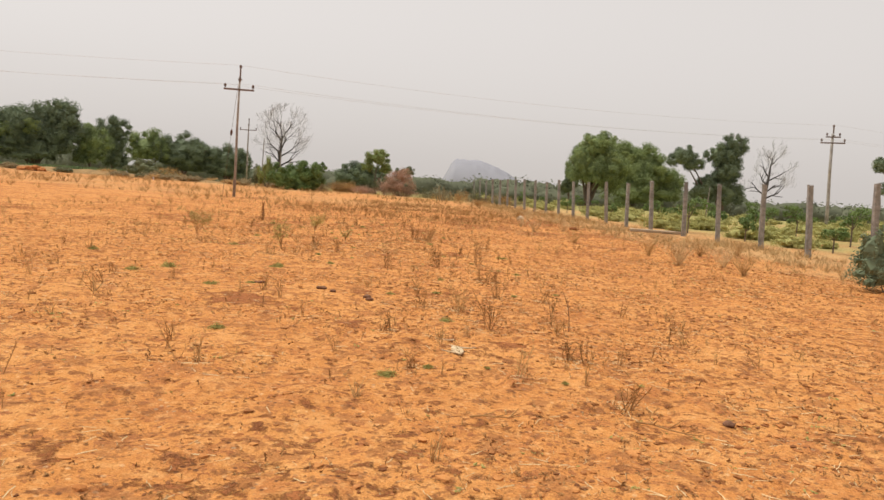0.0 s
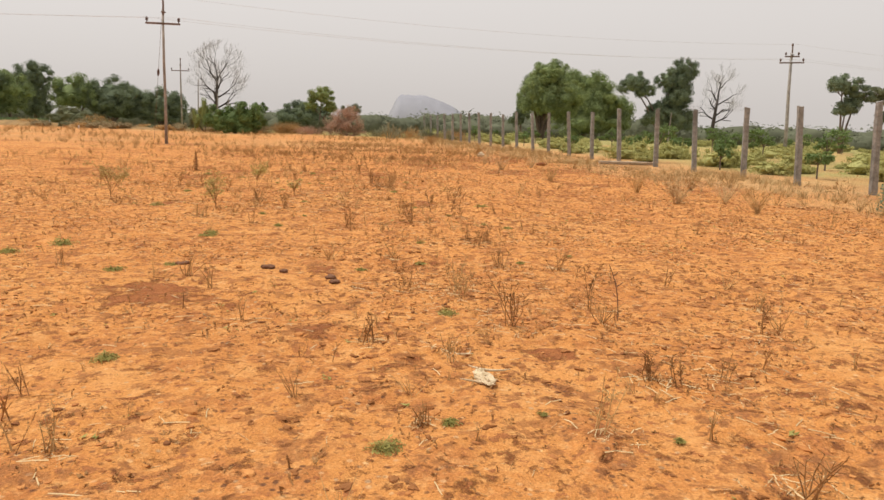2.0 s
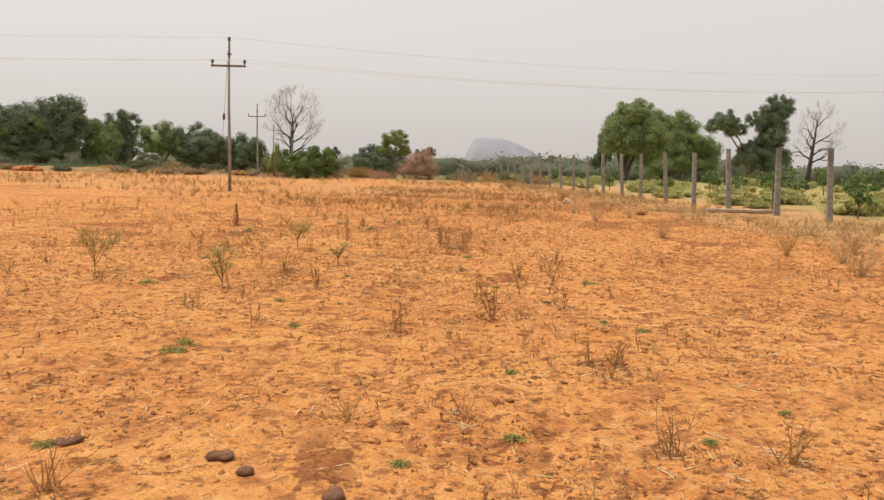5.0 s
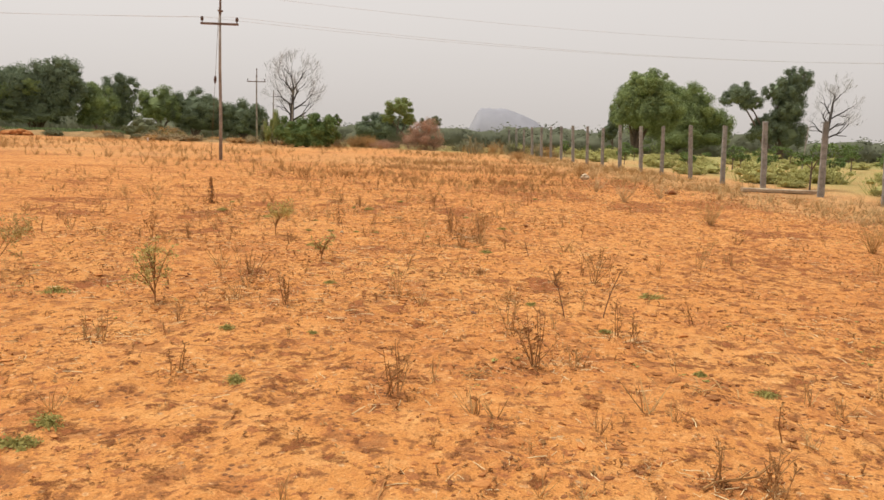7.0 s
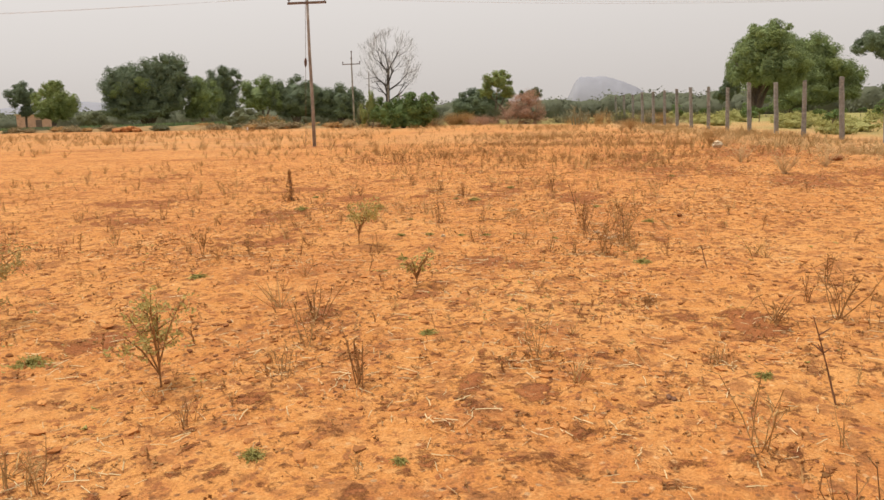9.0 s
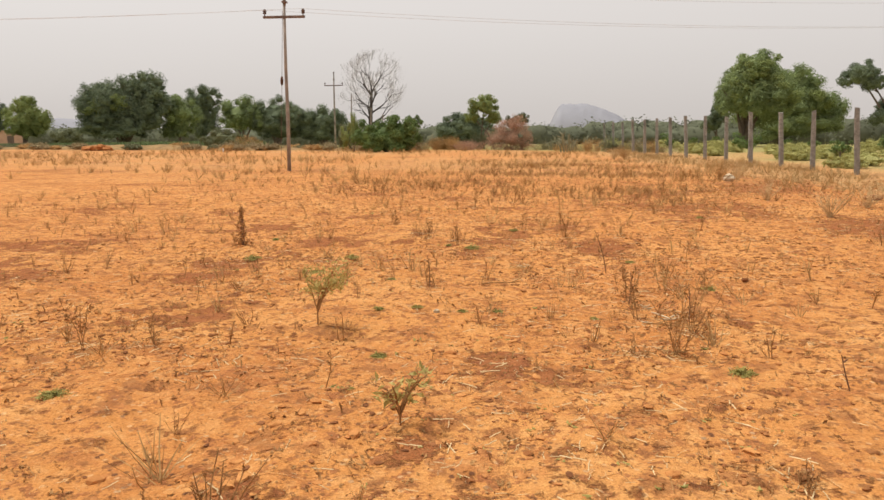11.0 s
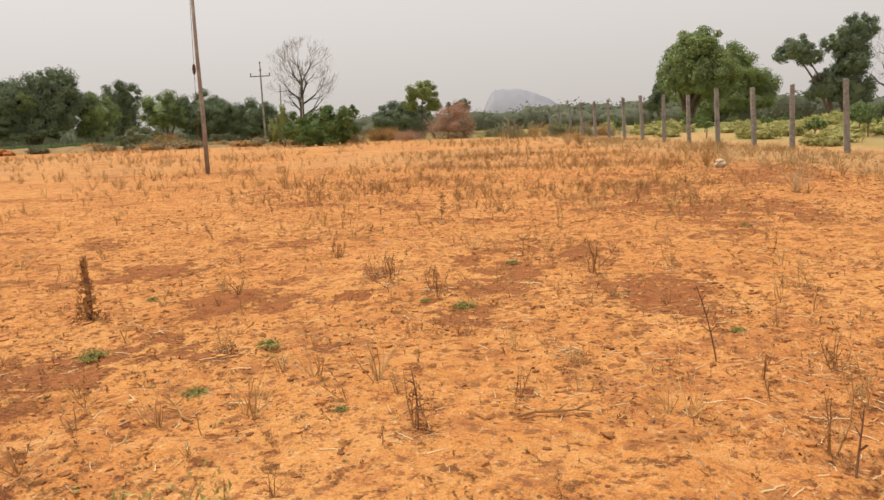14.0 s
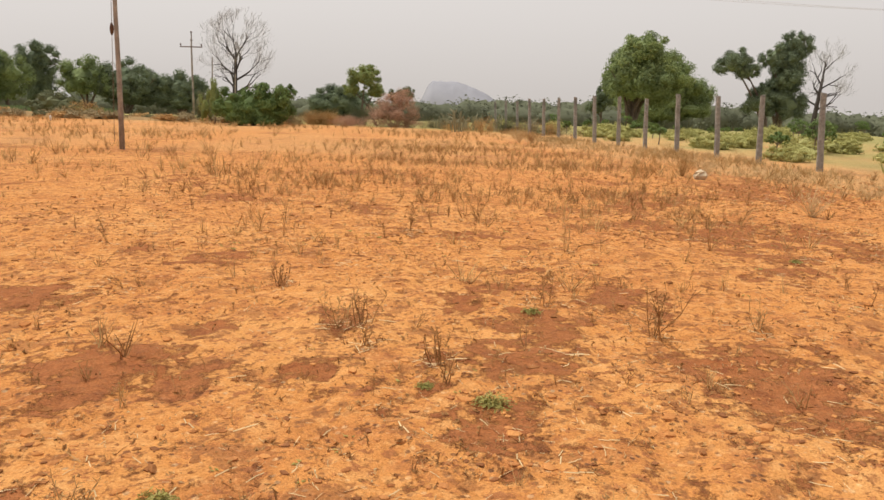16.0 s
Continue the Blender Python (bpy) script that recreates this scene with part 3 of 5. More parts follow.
leafy_tree(33.3, 101, [(1.0, 0, 9.6, 1.6, 1.5, 1.7), (-1.2, 0, 8.2, 1.5, 1.4, 1.6), (0.2, 0, 6.0, 1.9, 1.8, 2.1), (0.3, 0, 7.8, 1.7, 1.5, 1.7), (-1.7, 0, 4.3, 1.7, 1.6, 1.5), (0.6, 0, 3.2, 2.4, 2.0, 2.2)],
           0.2, LEAF_DARK, "tall narrow dark tree with several lobes of leaves", 7500, 0.38, 15, clumps=28)
bare_tree(45.2, 118, 13.4, 4.0, 0.36, "leafless dead tree with blackened forked limbs", 23, 6.3, 0.08, 9, 0.013, 0.2, 4)
leafy_tree(33.0, 60, [(-0.4, 0, 5.4, 1.2, 1.1, 0.8), (0.9, 0, 4.6, 1.1, 1.1, 0.75), (0.1, 0, 3.6, 1.1, 1.0, 0.7)], 0.1, LEAF_DARK,
           "thin spreading dark green tree in the orchard", 2200, 0.3, 16)
leafy_tree(36.8, 60, [(-0.6, 0, 4.6, 1.3, 1.1, 0.7), (1.0, 0, 4.0, 1.2, 1.1, 0.8), (0.1, 0, 3.0, 1.0, 1.0, 0.6)], 0.1, LEAF_GREY,
           "thin grey-green tree in the orchard", 2000, 0.3, 17)

# trees along the far edge of the field
leafy_tree(-66.5, 105, [(-3.6, 0, 6.9, 2.9, 2.8, 2.5), (-3.8, 0, 4.2, 2.7, 2.8, 2.3), (0, 0, 5.6, 4.0, 3.6, 3.5), (3.3, 0, 7.9, 2.7, 2.7, 2.7), (5.4, 0, 7.2, 1.8, 1.8, 1.6), (4.3, 0, 4.6, 2.9, 3.0, 3.0), (0, -1, 2.9, 4.8, 2.6, 2.1)],
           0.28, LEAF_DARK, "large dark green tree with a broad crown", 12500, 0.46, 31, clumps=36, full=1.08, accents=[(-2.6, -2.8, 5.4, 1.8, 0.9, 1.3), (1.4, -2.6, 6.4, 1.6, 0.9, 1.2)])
leafy_tree(-59.2, 108, [(0, 0, 4.6, 2.5, 2.3, 2.5), (-0.4, 0, 2.7, 2.3, 2.0, 1.7), (-1.0, 0, 5.9, 1.6, 1.6, 1.4)], 0.14, LEAF_MID, "lighter green young tree between two larger trees", 3600, 0.4, 32, clumps=28)
leafy_tree(-62.2, 120, [(0, 0, 7.2, 2.8, 2.4, 2.2), (-0.2, 0, 4.5, 2.5, 2.2, 3.0), (0.4, 0, 2.4, 2.0, 2.0, 1.8)], 0.2, LEAF_DARK, "tall slender dark green tree", 5600, 0.44, 33, clumps=32)
leafy_tree(-60.6, 130, [(0, 0, 5.5, 3.3, 3.0, 2.7), (2.2, 0, 4.8, 2.4, 2.4, 2.2), (-1.6, 0, 4.6, 2.2, 2.4, 2.2)], 0.22, LEAF_MID, "rounded green tree in a row along the field", 5200, 0.48, 34, clumps=30)
leafy_tree(-54.8, 131, [(0, 0, 5.2, 3.6, 3.0, 2.9), (3.3, 0, 4.6, 3.0, 2.8, 2.6), (-2.8, 0, 4.6, 2.6, 2.6, 2.6), (0.5, 0, 2.8, 4.6, 2.6, 2.0)], 0.22, LEAF_DARK, "dense dark green tree in a row along the field", 7000, 0.48, 35, clumps=30)
leafy_tree(-46.6, 132, [(0, 0, 3.9, 3.2, 2.8, 2.7), (2.2, 0, 3.2, 2.2, 2.4, 2.2), (-2.4, 0, 3.6, 2.4, 2.4, 2.4), (0, -0.5, 2.0, 3.6, 2.2, 1.5)], 0.2, LEAF_DARK, "low rounded dark tree at the end of a row", 5600, 0.48, 36, clumps=30)
leafy_tree(-74.1, 95, [(0, 0, 3.3, 2.9, 2.5, 2.3), (0.5, 0, 5.6, 1.4, 1.4, 1.6), (1.9, 0, 3.2, 1.9, 1.8, 1.9)], 0.15, LEAF_LIGHT, "light yellow-green rounded tree by a green plot", 4200, 0.4, 37, clumps=28)
leafy_tree(-80.2, 97, [(0, 0, 5.0, 2.0, 1.9, 1.8), (0.4, 0, 3.2, 1.2, 1.2, 1.2)], 0.14, LEAF_DARK, "small dark round-headed tree", 2200, 0.4, 38)
leafy_tree(-81.3, 112, [(0, 0, 1.5, 2.4, 2.0, 1.4)], 0.12, LEAF_GREY, "low grey-green bushy tree", 1600, 0.4, 39)
leafy_tree(-17.6, 108, [(0, 0, 2.4, 3.0, 2.6, 1.9), (1.8, 0, 2.0, 2.0, 2.2, 1.6), (-1.8, 0, 1.9, 2.0, 2.2, 1.5), (0, -1, 1.6, 3.2, 2, 1.5)], 0.2, LEAF_DARK, "low spreading dark green thorn tree", 8000, 0.42, 40)
bare_tree(-22.15, 80, 9.7, 2.6, 0.25, "large leafless tree with a round crown of bare twigs", 7, 3.5, 0.02, 10, 0.0075, 0.1, 5)

# bushes where the field ends
leafy_tree(-15.5, 62, [(0, 0, 1.2, 1.3, 1.2, 1.2), (-1.3, 0, 1.1, 1.0, 1.0, 1.1), (1.3, 0.2, 1.3, 1.1, 1.0, 1.2), (0.5, 0.5, 1.7, 0.9, 0.8, 0.7), (-0.3, -0.6, 0.7, 1.6, 0.8, 0.8), (0.9, -0.5, 0.7, 1.5, 0.8, 0.8), (2.0, 0.6, 2.1, 0.5, 0.5, 0.4)],
           0.05, LEAF_DEEP, "dense dark green leafy bush at the field's edge", 5200, 0.3, 51, category="bush", clumps=16)
leafy_tree(-18.2, 63, [(0, 0, 1.6, 0.5, 0.5, 1.4), (-0.6, 0, 1.0, 0.4, 0.4, 0.9)], 0.04, LEAF_LIGHT, "thin upright yellow-green bush by the poles", 900, 0.17, 52, category="bush", clumps=14)
leafy_tree(-20.0, 66, [(0, 0, 1.2, 0.6, 0.5, 1.1)], 0.04, LEAF_GREY, "thin grey-green upright bush by the poles", 500, 0.17, 58, category="bush", clumps=14)
leafy_tree(-9.9, 72, [(0, 0, 3.6, 1.3, 1.2, 0.9), (-0.9, 0, 2.7, 0.8, 0.8, 0.6), (0.7, 0, 2.6, 0.9, 0.8, 0.6)], 0.07, LEAF_LIGHT,
           "small light green tree with a thin trunk", 1500, 0.26, 53, trunks=[(-0.4, 0), (0.9, 0)], clumps=16)
leafy_tree(-6.9, 73, [(0, 0, 2.5, 0.7, 0.7, 0.5), (-0.8, 0, 2.3, 0.6, 0.6, 0.5)], 0.05, LEAF_GREY, "sparse grey-green tree behind a dry bush", 600, 0.2, 54)


def thorn_bush(x, y, w, h, label, mat, seed, count=900):
    """A dense dry bush of fine twigs that fan out from the ground."""
    rng = random.Random(seed)
    g = Geo()
    heads = [(rng.uniform(-0.36, 0.36) * w, rng.uniform(-0.3, 0.3) * w, rng.uniform(0.55, 1.0)) for _ in range(9)]
    heads.append((0.0, 0.0, 1.0))
    for i in range(count):
        hx, hy, tall = heads[i % len(heads)]
        d = Vector((rng.gauss(0, 1), rng.gauss(0, 1), rng.gauss(0.5, 0.8))).normalized()
        foot = Vector((hx * 0.7 + rng.gauss(0, 0.05) * w, hy * 0.7 + rng.gauss(0, 0.05) * w, -0.03))
        reach = rng.uniform(0.5, 1.25)
        tip = Vector((hx + d.x * 0.2 * w * reach, hy + d.y * 0.2 * w * reach, max(0.1 * h, tall * h * (0.62 + 0.36 * d.z * reach))))
        mid = foot.lerp(tip, 0.6) + Vector((rng.gauss(0, 0.04) * w, rng.gauss(0, 0.04) * w, h * 0.06))
        r = h * 0.0032
        g.tube([foot, mid, tip], [r, r * 0.8, r * 0.3], 3, cap=False)
        for _ in range(4):
            b = mid.lerp(tip, rng.uniform(0, 0.9)) if rng.random() < 0.7 else foot.lerp(mid, rng.uniform(0.4, 1))
            e = b + Vector((rng.gauss(0, 1), rng.gauss(0, 1), rng.gauss(0.3, 0.7))).normalized() * h * rng.uniform(0.06, 0.17)
            g.tube([b, e], [r * 0.7, r * 0.3], 3, cap=False)
    t = thing("bush", at(x, y), label, "bush")
    part("twig_mass", g, mat, t)
    return t


def twig_bush(x, y, lobes, label, mat, seed, count, size, slim=0.12):
    """A bush of fine dry twigs gathered in uneven lobes."""
    rng = random.Random(seed)
    t = thing("bush", at(x, y), label, "bush")
    g = Geo()
    for q in lobes:
        for _ in range(5):
            tip = Vector((q[0] + rng.gauss(0, 0.5) * q[3], q[1] + rng.gauss(0, 0.5) * q[4], q[2] + rng.uniform(0, 1.1) * q[5]))
            foot = Vector((rng.gauss(0, 0.15) + 0.3 * q[0], rng.gauss(0, 0.15), -0.04))
            g.tube([foot, foot.lerp(tip, 0.5) + Vector((0, 0, 0.1)), tip], [0.02, 0.014, 0.005], 4, cap=False)
    part("stem", g, mat, t)
    part("twig_mass", leaf_sprays(lobes, count, size, rng, slim, clumps=24, spread=0.42), mat, t)
    return t


twig_bush(-7.4, 69, [(-0.8, 0, 0.8, 1.1, 0.9, 0.85), (0.7, 0, 1.0, 1.1, 0.9, 1.0), (-0.3, 0.1, 1.7, 1.0, 0.8, 0.8), (0.5, 0, 2.1, 0.75, 0.6, 0.6), (0.1, -0.3, 0.5, 1.6, 0.8, 0.55)],
          "dry reddish-brown thorn bush at the field's edge", BROWNBUSH, 61, 12000, 0.19)
thorn_bush(-12.7, 69, 3.2, 1.2, "low mound of dry brown grass and thorns", TANWEED, 62, 1300)
thorn_bush(-14.2, 66.5, 3.0, 1.1, "low mound of dry brown grass beside a green bush", BANKGRASS, 65, 900)
thorn_bush(-10.4, 67, 3.0, 0.9, "low mound of dry reddish thorns", BROWNBUSH, 63, 700)
thorn_bush(-10.2, 71, 2.0, 1.5, "small grey-green bush among dry thorns", LEAF_GREY, 64, 800)

for k in range(13):
    hx, hy = -5.0 + 0.72 * k, 70.5 - 0.75 * k + 1.3 * math.sin(k * 2.3)
    thorn_bush(hx, hy, 2.0 + 0.7 * math.sin(k * 1.7), 0.9 + 0.35 * math.sin(k * 2.9), "grey-brown tangle of thorns along the fence", (BANKGRASS, LEAF_GREY, TANWEED)[k % 3], 800 + k, 260)

# ---- far woods, hill and ridge ----
def far_woods():
    rng = random.Random(71)
    g = Geo()
    for k in range(190):
        a = radians(-48 + 100 * (k + rng.random()) / 190)
        d = rng.choice((170, 210, 260, 320)) * rng.uniform(0.85, 1.15)
        x, y = d * math.sin(a), 15 + d * math.cos(a)
        w, h = rng.uniform(6, 11) * d / 220, rng.uniform(4.2, 6.2) * d / 220 * (1.4 if -0.01 < a < 0.35 else 1.1)
        z = gz(x, y)
        g.blob((x, y, z + 0.2 * h), (w * 0.74, w * 0.42, h * 0.6), 0.18, rng, 9, 14)
        for _ in range(340):
            e = Vector((rng.gauss(0, 1), rng.gauss(0, 1), abs(rng.gauss(0, 0.9)))).normalized() * rng.uniform(0.6, 1.0)
            p = Vector((x + e.x * w, y + e.y * w * 0.6, z + e.z * h * (1 + 0.12 * math.sin(7 * e.x + k))))
            g.leaf(p, (e + Vector((rng.gauss(0, 0.25), rng.gauss(0, 0.25), rng.gauss(0, 0.25)))).normalized(), d / 220 * rng.uniform(0.55, 1.05), rng, 0.75)
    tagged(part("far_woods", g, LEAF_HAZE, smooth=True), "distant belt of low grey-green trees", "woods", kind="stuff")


far_woods()


def hill(name, cx, cy, width, depth, height, profile, label, seed, rz=0.0):
    n, m = 60, 14
    g = Geo()
    verts, faces = [], []
    for j in range(m):
        for i in range(n):
            u, v = i / (n - 1), j / (m - 1) * 2 - 1
            s = math.cos(v * math.pi / 2) ** 0.6
            wob = 1 + 0.015 * float(value_noise(u * 9 + seed, v * 3, 1.0, seed)) + 0.02 * float(value_noise(u * 30, v * 9, 1.0, seed + 1))
            verts.append(((u - 0.5) * width, v * depth / 2, height * np.interp(u, *profile) * s * wob))
    for j in range(m - 1):
        for i in range(n - 1):
            k = j * n + i
            faces.append((k, k + 1, k + n + 1, k + n))
    g.add(verts, faces)
    ob = part(name, g, HILLHAZE, smooth=True)
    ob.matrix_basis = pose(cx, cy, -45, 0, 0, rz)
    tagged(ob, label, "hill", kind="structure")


hill("hill", 2, 3000, 420, 420, 162, ((0, 0.08, 0.13, 0.18, 0.22, 0.30, 0.42, 0.50, 0.62, 0.74, 0.87, 1.0), (0.0, 0.30, 0.60, 0.88, 0.985, 1.0, 0.995, 0.965, 0.87, 0.73, 0.50, 0.15)),
     "distant flat-topped rocky hill in the haze", 3)
hill("ridge", -2150, 2600, 1300, 500, 118, ((0, 0.15, 0.35, 0.5, 0.7, 0.85, 1.0), (0.1, 0.6, 0.85, 1.0, 0.85, 0.6, 0.1)), "low distant ridge in the haze", 5, 39)


# ---- fence of stone posts ----
def fence_post_mesh(seed, h=2.12):
    rng = random.Random(seed)
    bm = bmesh.new()
    levels, w, d = 9, 0.165, 0.115
    rings = []
    for i in range(levels):
        z = -0.15 + (h + 0.15) * i / (levels - 1)
        k = 1.06 - 0.16 * i / (levels - 1)
        ring = []
        for sx, sy in ((-1, -0.7), (-0.7, -1), (0.7, -1), (1, -0.7), (1, 0.7), (0.7, 1), (-0.7, 1), (-1, 0.7)):
            ring.append(bm.verts.new((sx * w / 2 * k + rng.uniform(-0.008, 0.008), sy * d / 2 * k + rng.uniform(-0.008, 0.008), z + (rng.uniform(-0.03, 0.03) if i == levels - 1 else 0))))
        rings.append(ring)
    for a, b in zip(rings, rings[1:]):
        for i in range(8):
            bm.faces.new((a[i], a[(i + 1) % 8], b[(i + 1) % 8], b[i]))
    bm.faces.new(rings[-1])
    bm.faces.new(rings[0][::-1])
    me = bpy.data.meshes.new("fence_post")
    bm.to_mesh(me)
    bm.free()
    me.materials.append(POSTSTONE)
    return me


POST_MESHES = [fence_post_mesh(80 + k) for k in range(4)]
for k, y in enumerate(POST_Y):
    rng = random.Random(900 + k)
    x = float(fence_x(y))
    ob = new("fence_post", POST_MESHES[k % 4])
    ob.matrix_basis = pose(x, y, gz(x, y), rng.uniform(-1.5, 1.5), rng.uniform(-4.8, -2.2), 0) @ pose(0, 0, 0, 0, 0, rng.uniform(-25, 25)) @ Matrix.Scale(rng.uniform(0.96, 1.04), 4)
    tagged(ob, "rough grey granite fence post set upright in the soil", "fence post", "stone fence posts")
fallen = new("fallen_post", POST_MESHES[1].copy())
fallen.data.materials[0] = DUSTYPOST
fallen.matrix_basis = pose(6.85, 30.2, gz(7.6, 30.2) + 0.055, 90, 0, 93)
tagged(fallen, "fallen dusty tan fence post lying on dry grass", "fence post")


# ---- power line ----
def insulator(g, p, s=1.0):
    p = Vector(p)
    g.tube([p, p + Vector((0, 0, 0.06 * s)), p + Vector((0, 0, 0.07 * s)), p + Vector((0, 0, 0.14 * s)), p + Vector((0, 0, 0.15 * s)), p + Vector((0, 0, 0.22 * s))],
           [0.015 * s, 0.02 * s, 0.06 * s, 0.05 * s, 0.07 * s, 0.03 * s], 8)


def utility_pole(x, y, h, r, mat, label, arms, yaw, seed, tilt=(0.0, 0.0)):
    """A pole with cross-arms (height, half width), a top bracket and pin insulators."""
    t = thing("utility_pole", pose(x, y, gz(x, y), tilt[0], tilt[1], yaw), label, "utility pole")
    g = Geo()
    g.tube([(0, 0, -0.2), (0.01, 0, h * 0.3), (-0.015, 0.01, h * 0.6), (0, 0, h)], [r * 1.15, r, r * 0.88, r * 0.72], 10)
    part("shaft", g, mat, t, smooth=True)
    for z, w in arms:
        g = Geo()
        g.box((0, -r * 0.9, z), (2 * w, 0.075, 0.085))
        arm = part("crossarm", g, STEEL, t, "rusty steel cross-arm")
        for sx in (-1, 1):
            g = Geo()
            insulator(g, (sx * (w - 0.06), -r * 0.9, z + 0.04), 1.1)
            part("insulator", g, PORCELAIN, arm, "brown porcelain pin insulator")
        g = Geo()
        g.tube([(0, -r * 1.5, z - 0.06), (0, r * 1.3, z - 0.06)], [0.012, 0.012], 6)
        part("bolt", g, STEEL, t)
    g = Geo()
    g.box((0.03, -0.03, h + 0.04), (0.07, 0.06, 0.65))
    g.box((0.03, -0.03, h - 0.15), (0.16, 0.2, 0.06))
    bracket = part("bracket", g, STEEL, t, "steel top bracket")
    g = Geo()
    insulator(g, (0.03, -0.03, h + 0.33), 1.2)
    part("insulator", g, PORCELAIN, bracket, "brown porcelain pin insulator")
    return t


utility_pole(-12.37, 37.8, 6.22, 0.066, POLEWOOD, "weathered brown power pole with a single cross-arm", [(5.55, 0.78)], 4.0, 1, (0.0, 0.4))
utility_pole(24.4, 51.5, 6.7, 0.115, POLEGREY, "grey concrete power pole with two cross-arms in the orchard", [(6.05, 0.85), (6.45, 0.5)], 4.0, 2, (0, -2.5))
utility_pole(-25.9, 80.5, 6.6, 0.09, POLEWOOD, "distant brown power pole with a cross-arm", [(5.9, 0.95)], 0.0, 3)


def hung_wire(name, a, b, sag, r, label, n=24):
    g = Geo()
    a, b = Vector(a), Vector(b)
    g.tube([a.lerp(b, i / n) - Vector((0, 0, 4 * sag * (i / n) * (1 - i / n))) for i in range(n + 1)], [r] * (n + 1), 5)
    return tagged(part(name, g, WIRE), label, "wire")


for dx, z0, z1 in ((-0.72, 5.8, 6.3), (0.03, 6.77, 7.25), (0.72, 5.8, 6.3)):
    hung_wire("power_line", (-12.37 + dx, 37.7, z0), (24.4 + dx, 51.4, z1), 0.55, 0.0046, "thin overhead power line between two poles")
    hung_wire("power_line", (-12.37 + dx, 37.7, z0), (-54.0 + dx, 26.0, z0), 0.6, 0.0042, "thin overhead power line running on from a pole")
    hung_wire("power_line", (24.4 + dx, 51.4, z1), (64.0 + dx, 64.0, z1), 0.5, 0.0042, "thin overhead power line running on from a pole")


def stay_wire():
    t = thing("stay_wire", pose(0, 0, 0), "pole stay wire with an egg insulator, anchored in the field", "stay wire")
    a, b = Vector((-12.42, 37.85, 5.75)), Vector((-14.25, 41.3, gz(-14.25, 41.3)))
    g = Geo()
    g.tube([a, a.lerp(b, 0.5), b], [0.008] * 3, 5)
    part("cable", g, STEEL, t)
    g = Geo()
    p = a.lerp(b, 0.41)
    d = (b - a).normalized()
    g.tube([p - d * 0.2, p - d * 0.12, p, p + d * 0.12, p + d * 0.2], [0.02, 0.05, 0.065, 0.05, 0.02], 8)
    part("egg_insulator", g, PORCELAIN, t, "brown porcelain egg insulator")


stay_wire()


def bare_stake(x, y, h, label, r=0.06):
    g = Geo()
    g.tube([(0, 0, -0.1), (0.04, 0, h * 0.5), (0.1, 0, h)], [r * 1.15, r, r * 0.75], 6)
    ob = part("wooden_stake", g, POLEWOOD)
    ob.matrix_basis = at(x, y)
    tagged(ob, label, "stake")


bare_stake(-23.4, 78, 5.0, "bare wooden stake by a dead tree")
bare_stake(-20.9, 76, 3.6, "thin leaning stake by a dead tree")
bare_stake(14.4, 45.7, 2.4, "thin bare stake among orchard weeds", 0.03)
bare_stake(-20.1, 77, 3.0, "thin leaning stake by a dead tree")


# ---- orchard beyond the fence ----
def sapling(seed, h):
    """A young fruit tree, built at the origin."""
    rng = random.Random(seed)
    t = thing("sapling", Matrix(), "young dark-leaved orchard tree on a thin stem", "sapling", "orchard saplings")
    g = Geo()
    g.tube([(0, 0, -0.05), (0.03, 0, h * 0.35), (0, 0.03, h * 0.7)], [0.035, 0.028, 0.015], 5)
    lobes = []
    for k in range(4):
        a = k * 1.57 + rng.uniform(-0.5, 0.5)
        p = (math.cos(a) * h * 0.2, math.sin(a) * h * 0.2, h * rng.uniform(0.5, 0.85))
        g.tube([(0, 0, h * 0.4), p], [0.02, 0.01], 4)
        lobes.append((*p, h * 0.22, h * 0.22, h * 0.16))
    part("stem", g, BARK, t)
    part("crown", leaf_sprays(lobes, 420, 0.15, rng, 0.4, clumps=9, spread=0.5), LEAF_DEEP, t)
    return t


def hummock(seed, w, h, mat, label, group, count=700):
    """A low mound of weeds and grass blades, built at the origin."""
    rng = random.Random(seed)
    lobes = [(rng.uniform(-0.2, 0.2) * w, rng.uniform(-0.2, 0.2) * w, h * rng.uniform(0.22, 0.4), w * rng.uniform(0.24, 0.34), w * rng.uniform(0.24, 0.34), h * rng.uniform(0.35, 0.55)) for _ in range(6)]
    g = crown(lobes, count * 2, 0.11, rng, 0.4, 10, 0.6)
    for _ in range(count // 4):
        a, s = rng.uniform(0, 6.28), rng.random() ** 0.5
        base = Vector((math.cos(a) * s * w * 0.4, math.sin(a) * s * w * 0.4, -0.02))
        tip = base * (1 + 0.3 * s) + Vector((rng.gauss(0, 0.08), rng.gauss(0, 0.08), h * (1.15 - 0.6 * s * s) * rng.uniform(0.6, 1.1)))
        side = Vector((rng.gauss(0, 1), rng.gauss(0, 1), 0)).normalized() * rng.uniform(0.006, 0.014)
        g.add((base - side, base + side, tip + side * 0.25, tip - side * 0.25), [(0, 1, 2, 3)])
    ob = part("grass_hummock", g, mat)
    return tagged(ob, label, "grass", group)


